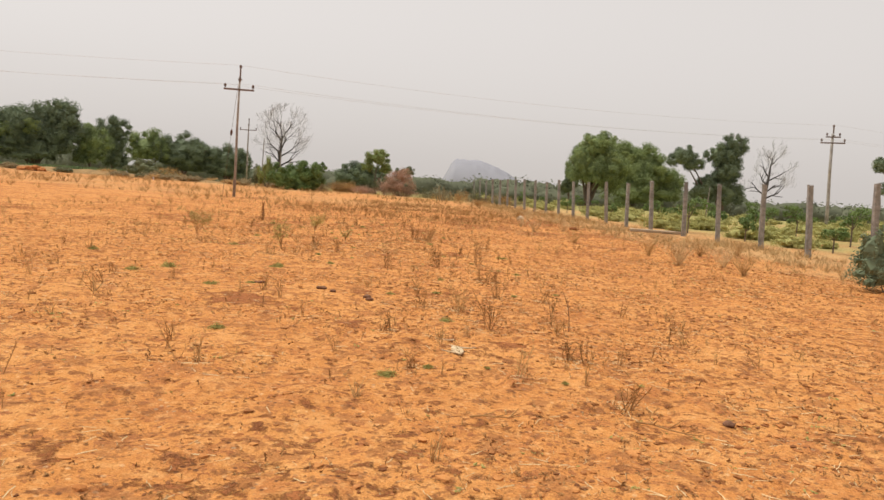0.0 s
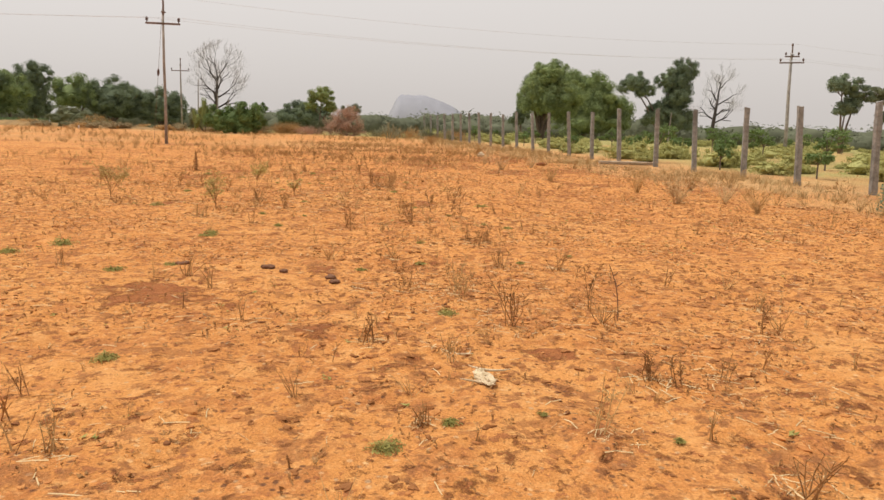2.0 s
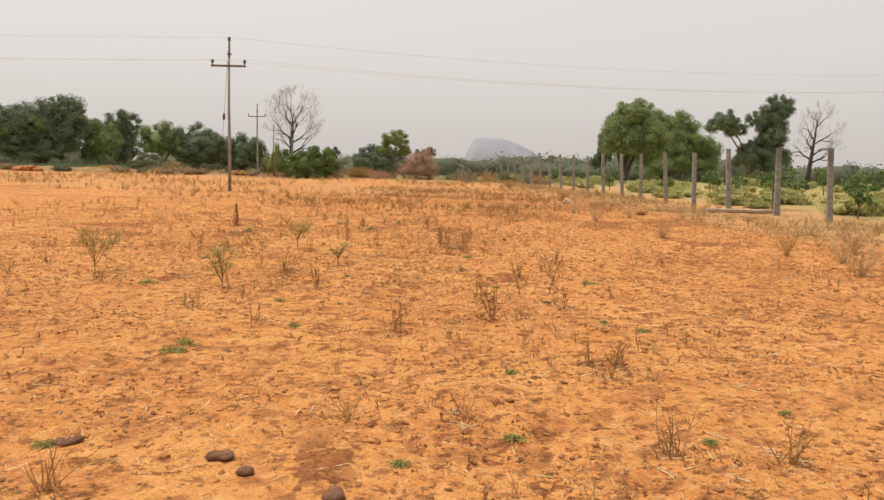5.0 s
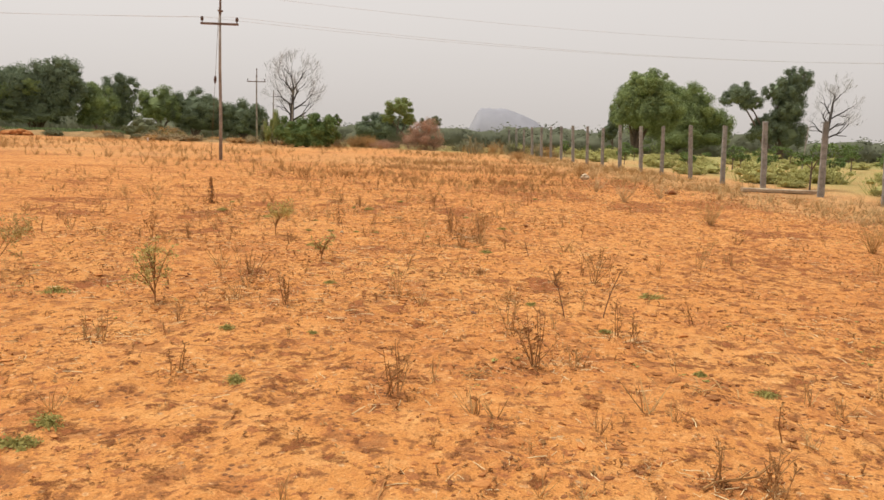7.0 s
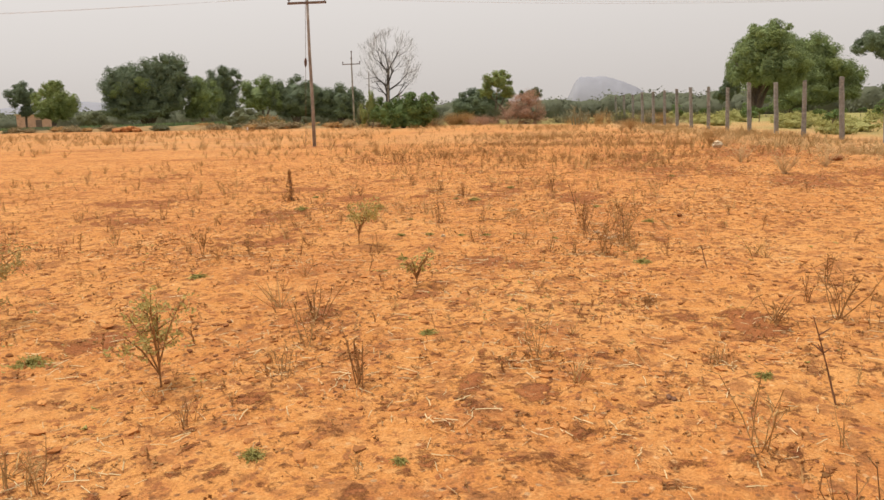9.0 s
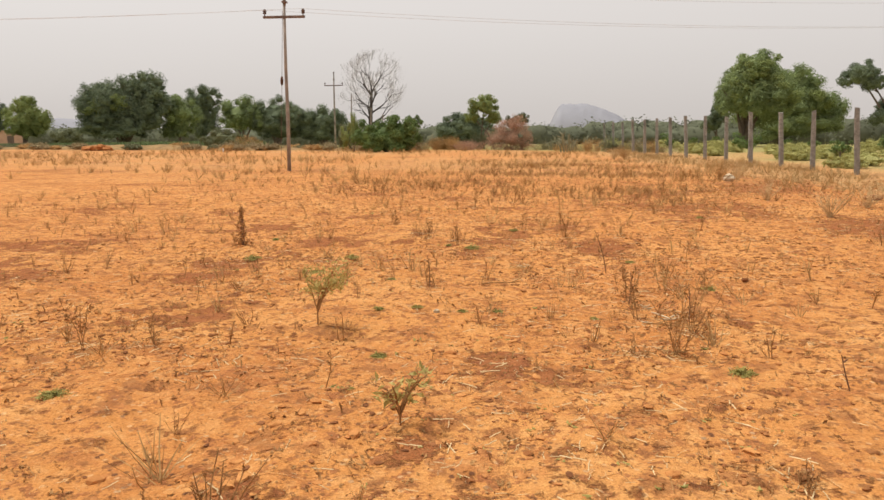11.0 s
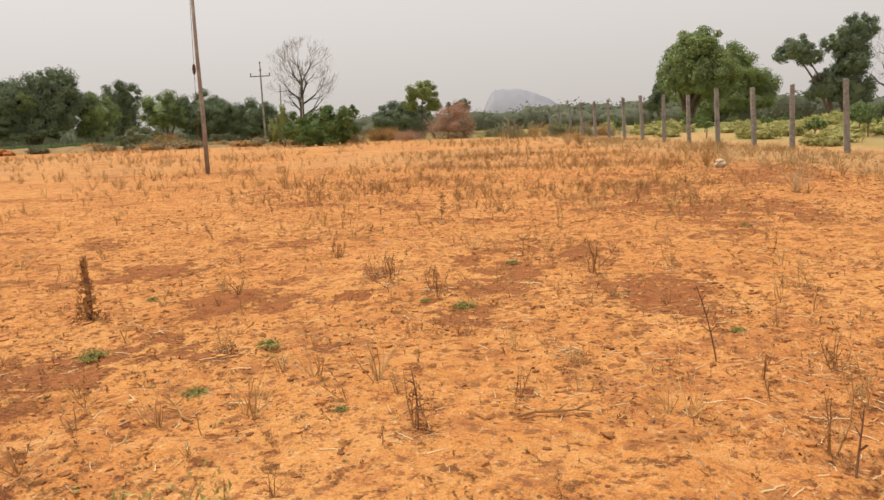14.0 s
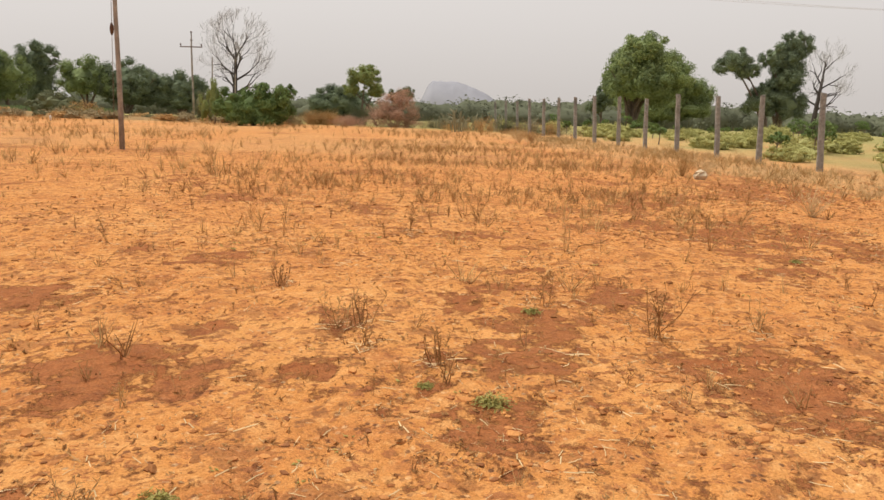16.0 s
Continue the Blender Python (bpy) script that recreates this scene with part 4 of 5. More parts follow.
saplings = [sapling(200 + k, h) for k, h in enumerate((1.3, 1.65, 1.1))]
hummocks = [hummock(210 + k, w, h, HUMMOCK, "yellow-green mound of weeds in the orchard", "orchard weed mounds", 420) for k, (w, h) in enumerate(((1.5, 0.55), (1.9, 0.68), (1.1, 0.42)))]
rng = random.Random(220)
k = 0
for row in range(15):
    for col in range(9):
        y = 20 + row * 4.6 + rng.uniform(-0.9, 0.9)
        x = float(fence_x(y)) + 2.4 + col * 4.4 + rng.uniform(-0.8, 0.8)
        if rng.random() < 0.5 or x / y > 0.85:
            continue
        src = saplings[k % 3]
        m = at(x, y, rng.uniform(0, 360), rng.uniform(0.8, 1.2))
        if k < 3:
            src.matrix_basis = m
        else:
            copy_thing(src, m)
        k += 1
k = 0
taken = []
for n in range(400):
    y = 17 + 62 * rng.random() ** 0.9
    x = float(fence_x(y)) + 1.8 + (40 if n < 250 else 14) * rng.random() ** 1.3
    if x / y > 0.9 or any(math.hypot(x - p, (y - q) * 0.6) < 2.3 for p, q in taken):
        continue
    taken.append((x, y))
    src = hummocks[k % 3]
    m = at(x, y, rng.uniform(0, 360), rng.uniform(0.7, 1.5))
    if k < 3:
        src.matrix_basis = m
    else:
        copy_thing(src, m)
    k += 1


for k, (x, y, w) in enumerate(((9.6, 36.9, 1.2), (9.4, 43.7, 1.1), (8.2, 51.0, 1.2), (11.8, 31.2, 1.1), (10.4, 51.5, 1.2), (13.4, 28.0, 1.2), (15.0, 24.5, 1.2), (12.2, 38.5, 1.3), (17.0, 30.0, 1.3))):
    copy_thing(hummocks[k % 3], at(x, y, 40 * k, w))
for k, (x, y, w) in enumerate(((13.1, 34.1, 1.3), (15.6, 30.5, 1.1), (10.9, 40.4, 1.1), (12.0, 47.5, 1.2))):
    copy_thing(saplings[k % 3], at(x, y, 70 * k, w))


def cactus_clump(seed):
    rng = random.Random(seed)
    t = thing("cactus", Matrix(), "grey-green branching cactus along the fence", "cactus", "cactus hedge")
    for k in range(7):
        a, s = rng.uniform(0, 6.28), rng.uniform(0, 0.5)
        h = rng.uniform(1.0, 1.9)
        g = Geo()
        p = Vector((math.cos(a) * s, math.sin(a) * s, -0.05))
        q = p + Vector((math.cos(a) * 0.25, math.sin(a) * 0.25, h))
        g.tube([p, p.lerp(q, 0.5), q.lerp(p, 0.08), q], [0.06, 0.075, 0.06, 0.02], 6)
        for _ in range(3):
            b = p.lerp(q, rng.uniform(0.4, 0.9))
            e = b + Vector((rng.gauss(0, 0.25), rng.gauss(0, 0.25), rng.uniform(0.2, 0.45)))
            g.tube([b, b.lerp(e, 0.6), e], [0.04, 0.05, 0.02], 5)
        part("stem", g, CACTUS, t)
    return t


cacti = [cactus_clump(230), cactus_clump(231)]
for k in range(22):
    y = 64 + 13 * (k + rng.random()) / 22
    x = float(fence_x(y)) - 1.2 + rng.uniform(-3.4, 2.5)
    m = at(x, y, rng.uniform(0, 360), rng.uniform(0.5, 0.85))
    if k < 2:
        cacti[k].matrix_basis = m
    else:
        copy_thing(cacti[k % 2], m)


# ---- plants and litter of the field ----
def plant_template(seed, h, stems, spread, twigs, leaves, r=0.0042, leaf=1.0, flat=False):
    """A dead weed: thin stems with side twigs and shrivelled leaves. flat: of blades, cheap enough to strew by the thousand."""
    rng = random.Random(seed)
    g = Geo()
    for _ in range(stems):
        a = rng.uniform(0, 6.28)
        d = Vector((math.cos(a) * spread * rng.random(), math.sin(a) * spread * rng.random(), 1))
        foot = Vector((rng.gauss(0, 0.02), rng.gauss(0, 0.02), -0.015))
        tip = foot + d * h * rng.uniform(0.55, 1.0)
        mid = foot.lerp(tip, 0.5) + Vector((rng.gauss(0, 0.04), rng.gauss(0, 0.04), 0)) * h
        if flat:
            g.ribbon([foot, mid, tip], [r * 1.2, r, r * 0.4], rng)
        else:
            g.tube([foot, mid, tip], [r, r * 0.8, r * 0.4], 3, cap=False)
        for _ in range(twigs):
            b = mid.lerp(tip, rng.random()) if rng.random() < 0.75 else foot.lerp(mid, rng.uniform(0.4, 1))
            e = b + Vector((rng.gauss(0, 1), rng.gauss(0, 1), rng.gauss(0.7, 0.5))).normalized() * h * rng.uniform(0.1, 0.26)
            if flat:
                g.ribbon([b, e], [r * 0.8, r * 0.4], rng)
            else:
                g.tube([b, e], [r * 0.6, r * 0.3], 3, cap=False)
            for _ in range(leaves):
                g.leaf(b.lerp(e, rng.uniform(0.3, 1)), Vector((rng.gauss(0, 1), rng.gauss(0, 1), rng.gauss(0, 1))).normalized(), leaf * h * rng.uniform(0.04, 0.09), rng, 0.5)
    return g


def scatter(name, templates, spots, mat, label, category):
    """Many small things in one mesh; spots are x, y, scale, turn, lean."""
    V, F, off = [], [], 0
    arrays = [(np.array(g.v), g.f) for g in templates]
    for i, (x, y, s, turn, lean) in enumerate(spots):
        v, f = arrays[i % len(arrays)]
        c, d = math.cos(turn), math.sin(turn)
        w = v * s
        w = np.stack((w[:, 0] * c - w[:, 1] * d + lean * w[:, 2] * c + x, w[:, 0] * d + w[:, 1] * c + lean * w[:, 2] * d + y, w[:, 2] + 0.0), 1)
        V.append(w)
        F.extend([tuple(k + off for k in q) for q in f])
        off += len(v)
    V = np.concatenate(V)
    base = np.concatenate([np.full(len(arrays[i % len(arrays)][0]), 0) + i for i in range(len(spots))])
    sx, sy = np.array([q[0] for q in spots]), np.array([q[1] for q in spots])
    V[:, 2] += ground_z(sx, sy)[base]
    me = bpy.data.meshes.new(name)
    me.from_pydata(V.tolist(), [], F)
    me.materials.append(mat)
    me.update()
    return tagged(new(name, me), label, category, kind="stuff")


def spots_by(density, n, box, seed, size, lean=0.15):
    """n spots in the box, thinned by density(x, y), which gives 0 to 1."""
    r = np.random.RandomState(seed)
    out = []
    while len(out) < n:
        x, y = r.uniform(box[0], box[1], 4000), r.uniform(box[2], box[3], 4000)
        keep = r.random_sample(4000) < density(x, y)
        for a, b in zip(x[keep], y[keep]):
            out.append((a, b, size[0] + (size[1] - size[0]) * r.random_sample() ** 2.2, r.uniform(0, 6.28), r.normal(0, lean)))
            if len(out) >= n:
                break
    return out


def inside(x, y):
    """1 on this side of the fence."""
    return (x < fence_x(y) - 0.3).astype(float)


def patchy(x, y, scale, seed, lo=-0.2, hi=0.5):
    return smooth01((value_noise(x, y, scale, seed) + 0.5 * value_noise(x, y, scale * 2.7, seed + 1) - lo) / (hi - lo))


def weed_density(x, y):
    band = 0.12 + 0.9 * smooth01((y - 20) / 10) * smooth01((5.5 - np.abs(x + 2.5)) / 5 + 0.2)
    return np.clip(band * (0.18 + 0.82 * patchy(x, y, 0.45, 31)), 0, 1) * inside(x, y) * (1 - 0.6 * smooth01(x / 2.5))


def litter_density(x, y):
    d = np.hypot(x + 1.2, y - 15) / 20
    return np.clip(1.0 - d + 0.65 * smooth01((x + 1.0) / 2.5), 0.05, 1) * (0.12 + 0.88 * patchy(x, y, 1.1, 37)) * inside(x, y)


KINDS = ((1, 0.5, 4, 2), (2, 0.25, 5, 2), (4, 0.7, 4, 2), (2, 0.9, 6, 2), (6, 0.9, 3, 2), (3, 0.35, 7, 2), (1, 0.2, 9, 3), (9, 1.1, 2, 1))
DEAD = [plant_template(300 + 20 * n + k, 0.3, q, w, t, lv, 0.0044, 1.2, True) for n in range(3) for k, (q, w, t, lv) in enumerate(KINDS)]
TANS = [plant_template(410 + 10 * n + k, 0.25, q, w, t, lv, 0.0034, 1.0, True) for n in range(3) for k, (q, w, t, lv) in enumerate(((7, 0.7, 1, 1), (12, 1.0, 1, 0), (5, 0.5, 3, 2), (16, 1.3, 0, 0)))]
scatter("dead_weeds", DEAD, spots_by(weed_density, 3600, (-13, 8, 4, 46), 41, (0.12, 0.8), 0.3), DEADWEED, "scattered brown dead weed stalks", "weeds")
scatter("tan_weeds", TANS, spots_by(weed_density, 3200, (-14, 8, 4, 48), 42, (0.2, 0.95)), TANWEED, "scattered pale dry grassy weeds", "weeds")
SPRIGS = [plant_template(315 + k, 0.04, 2, 3.2, 2, 2, 0.002, 5.2, True) for k in range(5)]
scatter("dead_sprigs", SPRIGS, spots_by(lambda x, y: np.clip(litter_density(x, y) + 0.25, 0, 1) * inside(x, y), 19000, (-12, 8, 3, 40), 51, (0.4, 2.0), 0.1), DARKSPRIG, "low flattened sprigs of dead weed", "weeds")
scatter("pale_sprigs", SPRIGS, spots_by(lambda x, y: np.clip(litter_density(x, y) + 0.15, 0, 1) * inside(x, y), 4500, (-10, 7, 3, 36), 52, (0.35, 1.2), 0.1), STRAW, "low flattened sprigs of bleached weed", "weeds")
scatter("stubble", TANS, spots_by(lambda x, y: inside(x, y) * (0.08 + 0.92 * patchy(x, y, 0.22, 33)) * (x < 6), 2600, (-45, 6, 30, 66), 43, (0.6, 1.9)), TANWEED, "sparse dry stubble of the far field", "weeds")


def verge(x, y):
    side = fence_x(y) - x
    open_spot = 1 - ((x > 6.3) & (x < 9.3) & (y > 27.2) & (y < 30.6)) * 0.93
    return open_spot * smooth01((side + 0.6) / 0.8) * smooth01((5.0 - side) / 3.2) * (0.2 + 0.8 * patchy(x, y, 0.5, 35))


scatter("verge_grass", TANS, spots_by(verge, 4800, (0, 13, 11, 66), 44, (0.25, 1.15), 0.45), VERGE, "pale dry grass along the fence", "grass")


def bits(seed, kind):
    rng, g = random.Random(seed), Geo()
    if kind == "clod":
        g.blob((0, 0, 0.05), (1.2, 0.8, 0.42), 0.4, rng, 3, 6)
    elif kind == "crumb":
        for _ in range(2):
            g.blob((rng.uniform(-0.7, 0.7), rng.uniform(-0.5, 0.5), 0), (rng.uniform(0.6, 1.3), rng.uniform(0.4, 0.8), 0.36), 0.5, rng, 3, 5)
    elif kind == "straw":
        a = Vector((-1, 0, 0.08))
        side = Vector((0, 0.04, 0.02))
        for p, q in ((a, Vector((0, rng.uniform(-0.2, 0.2), 0.12))), (Vector((0, 0, 0.12)), Vector((1, rng.uniform(-0.2, 0.3), 0.06)))):
            g.add((p - side, p + side, q + side, q - side), [(0, 1, 2, 3)])
    else:
        for _ in range(3):
            g.leaf((rng.uniform(-1, 1), rng.uniform(-1, 1), 0.3), Vector((rng.gauss(0, 0.4), rng.gauss(0, 0.4), 1)).normalized(), rng.uniform(0.8, 1.5), rng, 0.5)
    return g


scatter("soil_clods", [bits(320 + k, "clod") for k in range(5)], spots_by(litter_density, 11000, (-9, 8, 2.5, 36), 45, (0.004, 0.024), 0), CLOD, "loose clods and pebbles of orange soil", "clods")
scatter("earth_lumps", [bits(370 + k, "clod") for k in range(5)], spots_by(litter_density, 5000, (-9, 8, 2.5, 34), 50, (0.012, 0.036), 0), LUMP, "half-buried lumps of orange soil", "clods")
def trodden(x, y):
    """Where brown lumps lie thickest: towards the fence, and past the middle of the field."""
    return np.clip(0.22 + 0.8 * smooth01((x + 2.5) / 3.5) + 0.35 * smooth01((y - 16) / 5), 0, 1) * (0.15 + 0.85 * patchy(x, y, 0.9, 61)) * inside(x, y)


scatter("brown_lumps", [bits(380 + k, "crumb") for k in range(8)], spots_by(trodden, 10000, (-8, 7.5, 4, 34), 62, (0.007, 0.034), 0), BROWNLUMP, "flat brown lumps of trodden soil and litter", "clods")
scatter("dark_clods", [bits(330 + k, "clod") for k in range(4)], spots_by(litter_density, 9000, (-9, 8, 2.5, 36), 46, (0.003, 0.02), 0), DARKCLOD, "small dark brown clods and droppings", "clods")
scatter("straw_bits", [bits(340 + k, "straw") for k in range(4)], spots_by(litter_density, 21000, (-8, 7, 2.5, 32), 47, (0.012, 0.06), 0), STRAW, "short bits of dry straw on the soil", "straw")
scatter("leaf_litter", [bits(350 + k, "leaf") for k in range(4)], spots_by(litter_density, 17000, (-8, 7, 2.5, 34), 48, (0.008, 0.024), 0), DEADWEED, "curled dead leaves on the soil", "leaf litter")
scatter("green_sprouts", [bits(360 + k, "leaf") for k in range(4)], spots_by(lambda x, y: litter_density(x, y) * patchy(x, y, 0.6, 39, 0.0, 0.6), 900, (-8, 7, 2.5, 34), 49, (0.015, 0.04), 0), TUFT, "tiny green sprouts on the soil", "sprouts")


# plants that stand out one by one
def green_tuft(x, y, w, seed):
    rng = random.Random(seed)
    g = Geo()
    clumps = [(rng.uniform(-0.2, 0.2) * w, rng.uniform(-0.13, 0.13) * w, rng.uniform(0.22, 0.34) * w) for _ in range(5)]
    for i in range(130):
        cx, cy, cw = clumps[i % 5]
        a, q = rng.uniform(0, 6.28), rng.random() ** 0.6
        p = Vector((cx + math.cos(a) * q * cw, cy + math.sin(a) * q * cw, 0.008 + cw * 0.8 * (1 - q) * rng.random()))
        g.leaf(p, Vector((math.cos(a) * q, math.sin(a) * q, rng.uniform(0.3, 1.2))).normalized(), w * rng.uniform(0.07, 0.15), rng, 0.35)
        g.tube([(0, 0, -0.01), p * 0.5 + Vector((0, 0, 0.006)), p], [0.0015, 0.0012, 0.0008], 3, cap=False)
    ob = part("green_tuft", g, TUFT)
    ob.matrix_basis = at(x, y)
    tagged(ob, "low green weed tuft flat on the soil", "weed", "green tufts")


TUFTS = [(-0.01, 5.51, 0.17), (0.27, 5.74, 0.1), (0.32, 7.64, 0.17), (-1.57, 6.49, 0.15), (-3.77, 9.53, 0.23), (-3.52, 10, 0.27), (-5.16, 11.11, 0.21),
         (1.25, 5.59, 0.07), (-0.42, 9.07, 0.12), (-2.31, 10.8, 0.21), (-1.69, 11.75, 0.16), (0.1, 10.58, 0.13), (0.1, 9.48, 0.13), (-2.1, 9.03, 0.14),
         (-2.5, 8.82, 0.17), (1.08, 9.49, 0.1), (1.64, 10.07, 0.1), (1.06, 14.47, 0.22)]
TUFTS += [(1.23, 12.09, 0.16), (-2.31, 11.05, 0.21), (0.96, 12.36, 0.11), (-1.55, 12.76, 0.08), (-2.1, 12.65, 0.12), (-3.88, 13.45, 0.22), (-0.02, 13.84, 0.11),
         (-0.48, 16.53, 0.2), (-2.6, 16.48, 0.12), (-2.9, 17.51, 0.09), (-2, 17.59, 0.09), (-3.96, 18.93, 0.17), (-3.14, 18.71, 0.09), (-2.69, 20.65, 0.19),
         (-2.35, 22.18, 0.15), (-0.91, 19.99, 0.11), (-3.84, 19.68, 0.2), (-3.01, 20.84, 0.1), (0.38, 24.32, 0.14)]
TUFTS += [(0.71, 5.85, 0.06), (0.5, 13.25, 0.12), (-4.9, 19.48, 0.22), (-2.25, 17.55, 0.1), (-1.29, 17.6, 0.08), (-0.3, 18.84, 0.18), (-2.64, 17.7, 0.09), (-4.06, 15.46, 0.18), (-1.81, 14.26, 0.12), (-5.35, 21.05, 0.14)]
for k, (x, y, w) in enumerate(TUFTS):
    green_tuft(x, y, w * 1.3, 400 + k)


def standing_weed(x, y, h, mat, label, seed, stems, spread, twigs, leaves, lean=0.0, r=0.004, name="dead_weed", category="weed"):
    g = plant_template(seed, h, stems, spread, twigs, leaves, r)
    ob = part(name, g, mat)
    ob.matrix_basis = pose(x, y, gz(x, y), 0, lean, (seed * 77) % 360)
    return tagged(ob, label, category, "standing dead weeds")


WEEDS = [(0.92, 5.68, 0.29), (0.73, 7.39, 0.4), (1.36, 7.88, 0.35), (0.39, 8.15, 0.29), (0.16, 5.74, 0.12), (1.79, 6.42, 0.18), (-1.27, 5.38, 0.18),
         (1.6, 5.19, 0.25), (2.42, 7.35, 0.27), (6.01, 12.9, 0.86), (-0.82, 11.68, 0.33), (0.74, 10.61, 0.25), (-0.17, 9.71, 0.19), (0.86, 9.33, 0.25),
         (0.01, 8.4, 0.28), (0.43, 8.45, 0.31), (1.41, 9.39, 0.24), (4.71, 15.84, 0.58), (-0.19, 13.04, 0.36), (-0.81, 16.82, 0.45), (0.56, 13.13, 0.28),
         (-2.45, 13.98, 0.28), (-0.05, 12.3, 0.42)]
WEEDS += [(0.62, 12.92, 0.24), (0.21, 12.35, 0.18), (-0.61, 17.83, 0.39), (-0.99, 17.7, 0.42), (1.86, 16.01, 0.36), (0.85, 10.94, 0.21), (0.63, 10.86, 0.2),
         (-1.14, 13.95, 0.31), (0.21, 14.87, 0.23), (0.76, 15.79, 0.23), (-2.42, 13.57, 0.18), (-2.58, 14.47, 0.24), (-4.09, 16.4, 0.25), (-0.69, 18.83, 0.3),
         (-0.62, 17.29, 0.21), (-1.06, 16.75, 0.15), (-0.11, 21.1, 0.28), (-0.61, 19.32, 0.23), (-2.75, 18.53, 0.28), (-1.8, 24.42, 0.41), (-1.65, 21.75, 0.4),
         (-2.25, 22.45, 0.3), (-0.95, 21.94, 0.22), (-2.94, 21.13, 0.21)]
WEEDS += [(-0.17, 6.95, 0.14), (0.30, 6.78, 0.14), (1.35, 6.38, 0.2), (1.49, 6.29, 0.23), (2.71, 8.01, 0.18), (-1.95, 13.48, 0.29), (-2.06, 11.8, 0.18), (-2.8, 12.33, 0.2),
          (0.62, 14.99, 0.4), (-1.01, 18.35, 0.28), (-3.59, 21.72, 0.25), (-3.44, 21.81, 0.22), (-4.43, 16.21, 0.44), (-0.2, 14.1, 0.13), (-0.49, 15.22, 0.11), (-3.36, 21.38, 0.15),
          (-4.06, 19.57, 0.16), (-4.2, 22.8, 0.23), (-3.39, 25.29, 0.4), (-4.8, 25.6, 0.35), (-2.6, 26.4, 0.38)]
for k, (x, y, h) in enumerate(WEEDS):
    if k % 3 == 0:
        standing_weed(x, y, h, TANWEED, "pale dry branching weed standing in the soil", 500 + k, 6, 0.6, 6, 1, 0, 0.003)
    elif k % 3 == 1:
        standing_weed(x, y, h, DEADWEED, "brown dead weed with many thin twigs", 500 + k, 8, 0.75, 6, 1)
    else:
        standing_weed(x, y, h, DEADWEED, "dark brown dead weed stalk with dry seed heads", 500 + k, 3, 0.35, 10, 2)


def around_weeds(n, seed, size):
    """Spots gathered round the feet of the standing weeds."""
    rng = random.Random(seed)
    out = []
    for k in range(n):
        x, y, h = WEEDS[k % len(WEEDS)]
        out.append((x + rng.gauss(0, 0.32) * h + rng.gauss(0, 0.03), y + rng.gauss(0, 0.45) * h + rng.gauss(0, 0.04), rng.uniform(*size), rng.uniform(0, 6.28), rng.gauss(0, 0.1)))
    return out


scatter("weed_litter", SPRIGS, around_weeds(1600, 860, (0.4, 1.3)), DARKSPRIG, "brown litter round the feet of dead weeds", "litter")
scatter("straw_litter", [bits(345 + k, "straw") for k in range(4)], around_weeds(1500, 861, (0.015, 0.06)), STRAW, "pale straw round the feet of dead weeds", "straw")


def shrub(x, y, h, label, seed, mat, count=260, leaf=0.05, w=0.45):
    rng = random.Random(seed)
    t = thing("shrub", at(x, y), label, "shrub")
    g = Geo()
    tips = []
    for _ in range(7):
        a = rng.uniform(0, 6.28)
        tip = Vector((math.cos(a) * h * w * rng.uniform(0.3, 1), math.sin(a) * h * w * rng.uniform(0.3, 1), h * rng.uniform(0.55, 1.0)))
        fork = Vector((0, 0, h * rng.uniform(0.1, 0.35)))
        g.tube([(0, 0, -0.03), fork, fork.lerp(tip, 0.5) + Vector((0, 0, 0.03)), tip], [0.006, 0.005, 0.004, 0.002], 4, cap=False)
        tips.append((fork, tip))
        for _ in range(4):
            b = fork.lerp(tip, rng.uniform(0.3, 0.95))
            e = b + Vector((rng.gauss(0, 1), rng.gauss(0, 1), rng.gauss(0.5, 0.5))).normalized() * h * 0.22
            g.tube([b, e], [0.004, 0.0015], 3, cap=False)
            tips.append((b, e))
    part("stem", g, DEADWEED, t)
    f = Geo()
    for k in range(count):
        b, e = tips[k % len(tips)]
        p = b.lerp(e, rng.uniform(0.35, 1.05)) + Vector((rng.gauss(0, 1), rng.gauss(0, 1), rng.gauss(0, 1))) * h * 0.035
        f.leaf(p, Vector((rng.gauss(0, 1), rng.gauss(0, 1), rng.gauss(0.4, 0.8))).normalized(), leaf * rng.uniform(0.6, 1.3), rng, 0.35)
    part("foliage", f, mat, t)
    return t


shrub(-4.74, 13.95, 0.68, "bushy clump of tall dry olive-tan weeds", 601, OLIVE, 900, 0.036, 0.62)
shrub(-2.93, 13.28, 0.50, "small bright green shrub on a thin stem", 603, SHRUBLEAF, 560, 0.033, 0.42)
shrub(-3.21, 17.05, 0.52, "feathery olive-green shrub with dry branches", 604, SHRUBLEAF, 620, 0.034, 0.5)
shrub(-2.18, 15.42, 0.30, "small green sapling on a bare stem", 605, SHRUBLEAF, 90, 0.05, 0.5)


def bare_stick(x, y, h, lean, curve, seed, label="thin dark bare stick standing in the soil"):
    rng = random.Random(seed)
    g = Geo()
    pts = [Vector((lean * h * s + curve * h * math.sin(s * 3.1), 0.05 * h * math.sin(s * 4), h * s - 0.02)) for s in (0, 0.2, 0.4, 0.6, 0.8, 1)]
    g.tube(pts, [0.005, 0.0046, 0.0042, 0.0036, 0.003, 0.002], 5)
    for _ in range(4):
        b = pts[rng.randint(2, 4)]
        g.tube([b, b + Vector((rng.gauss(0, 0.5), rng.gauss(0, 0.4), rng.uniform(0.2, 0.8))).normalized() * h * 0.14], [0.004, 0.002], 4)
    ob = part("bare_stick", g, TWIG)
    ob.matrix_basis = at(x, y)
    tagged(ob, label, "stick", "bare sticks")


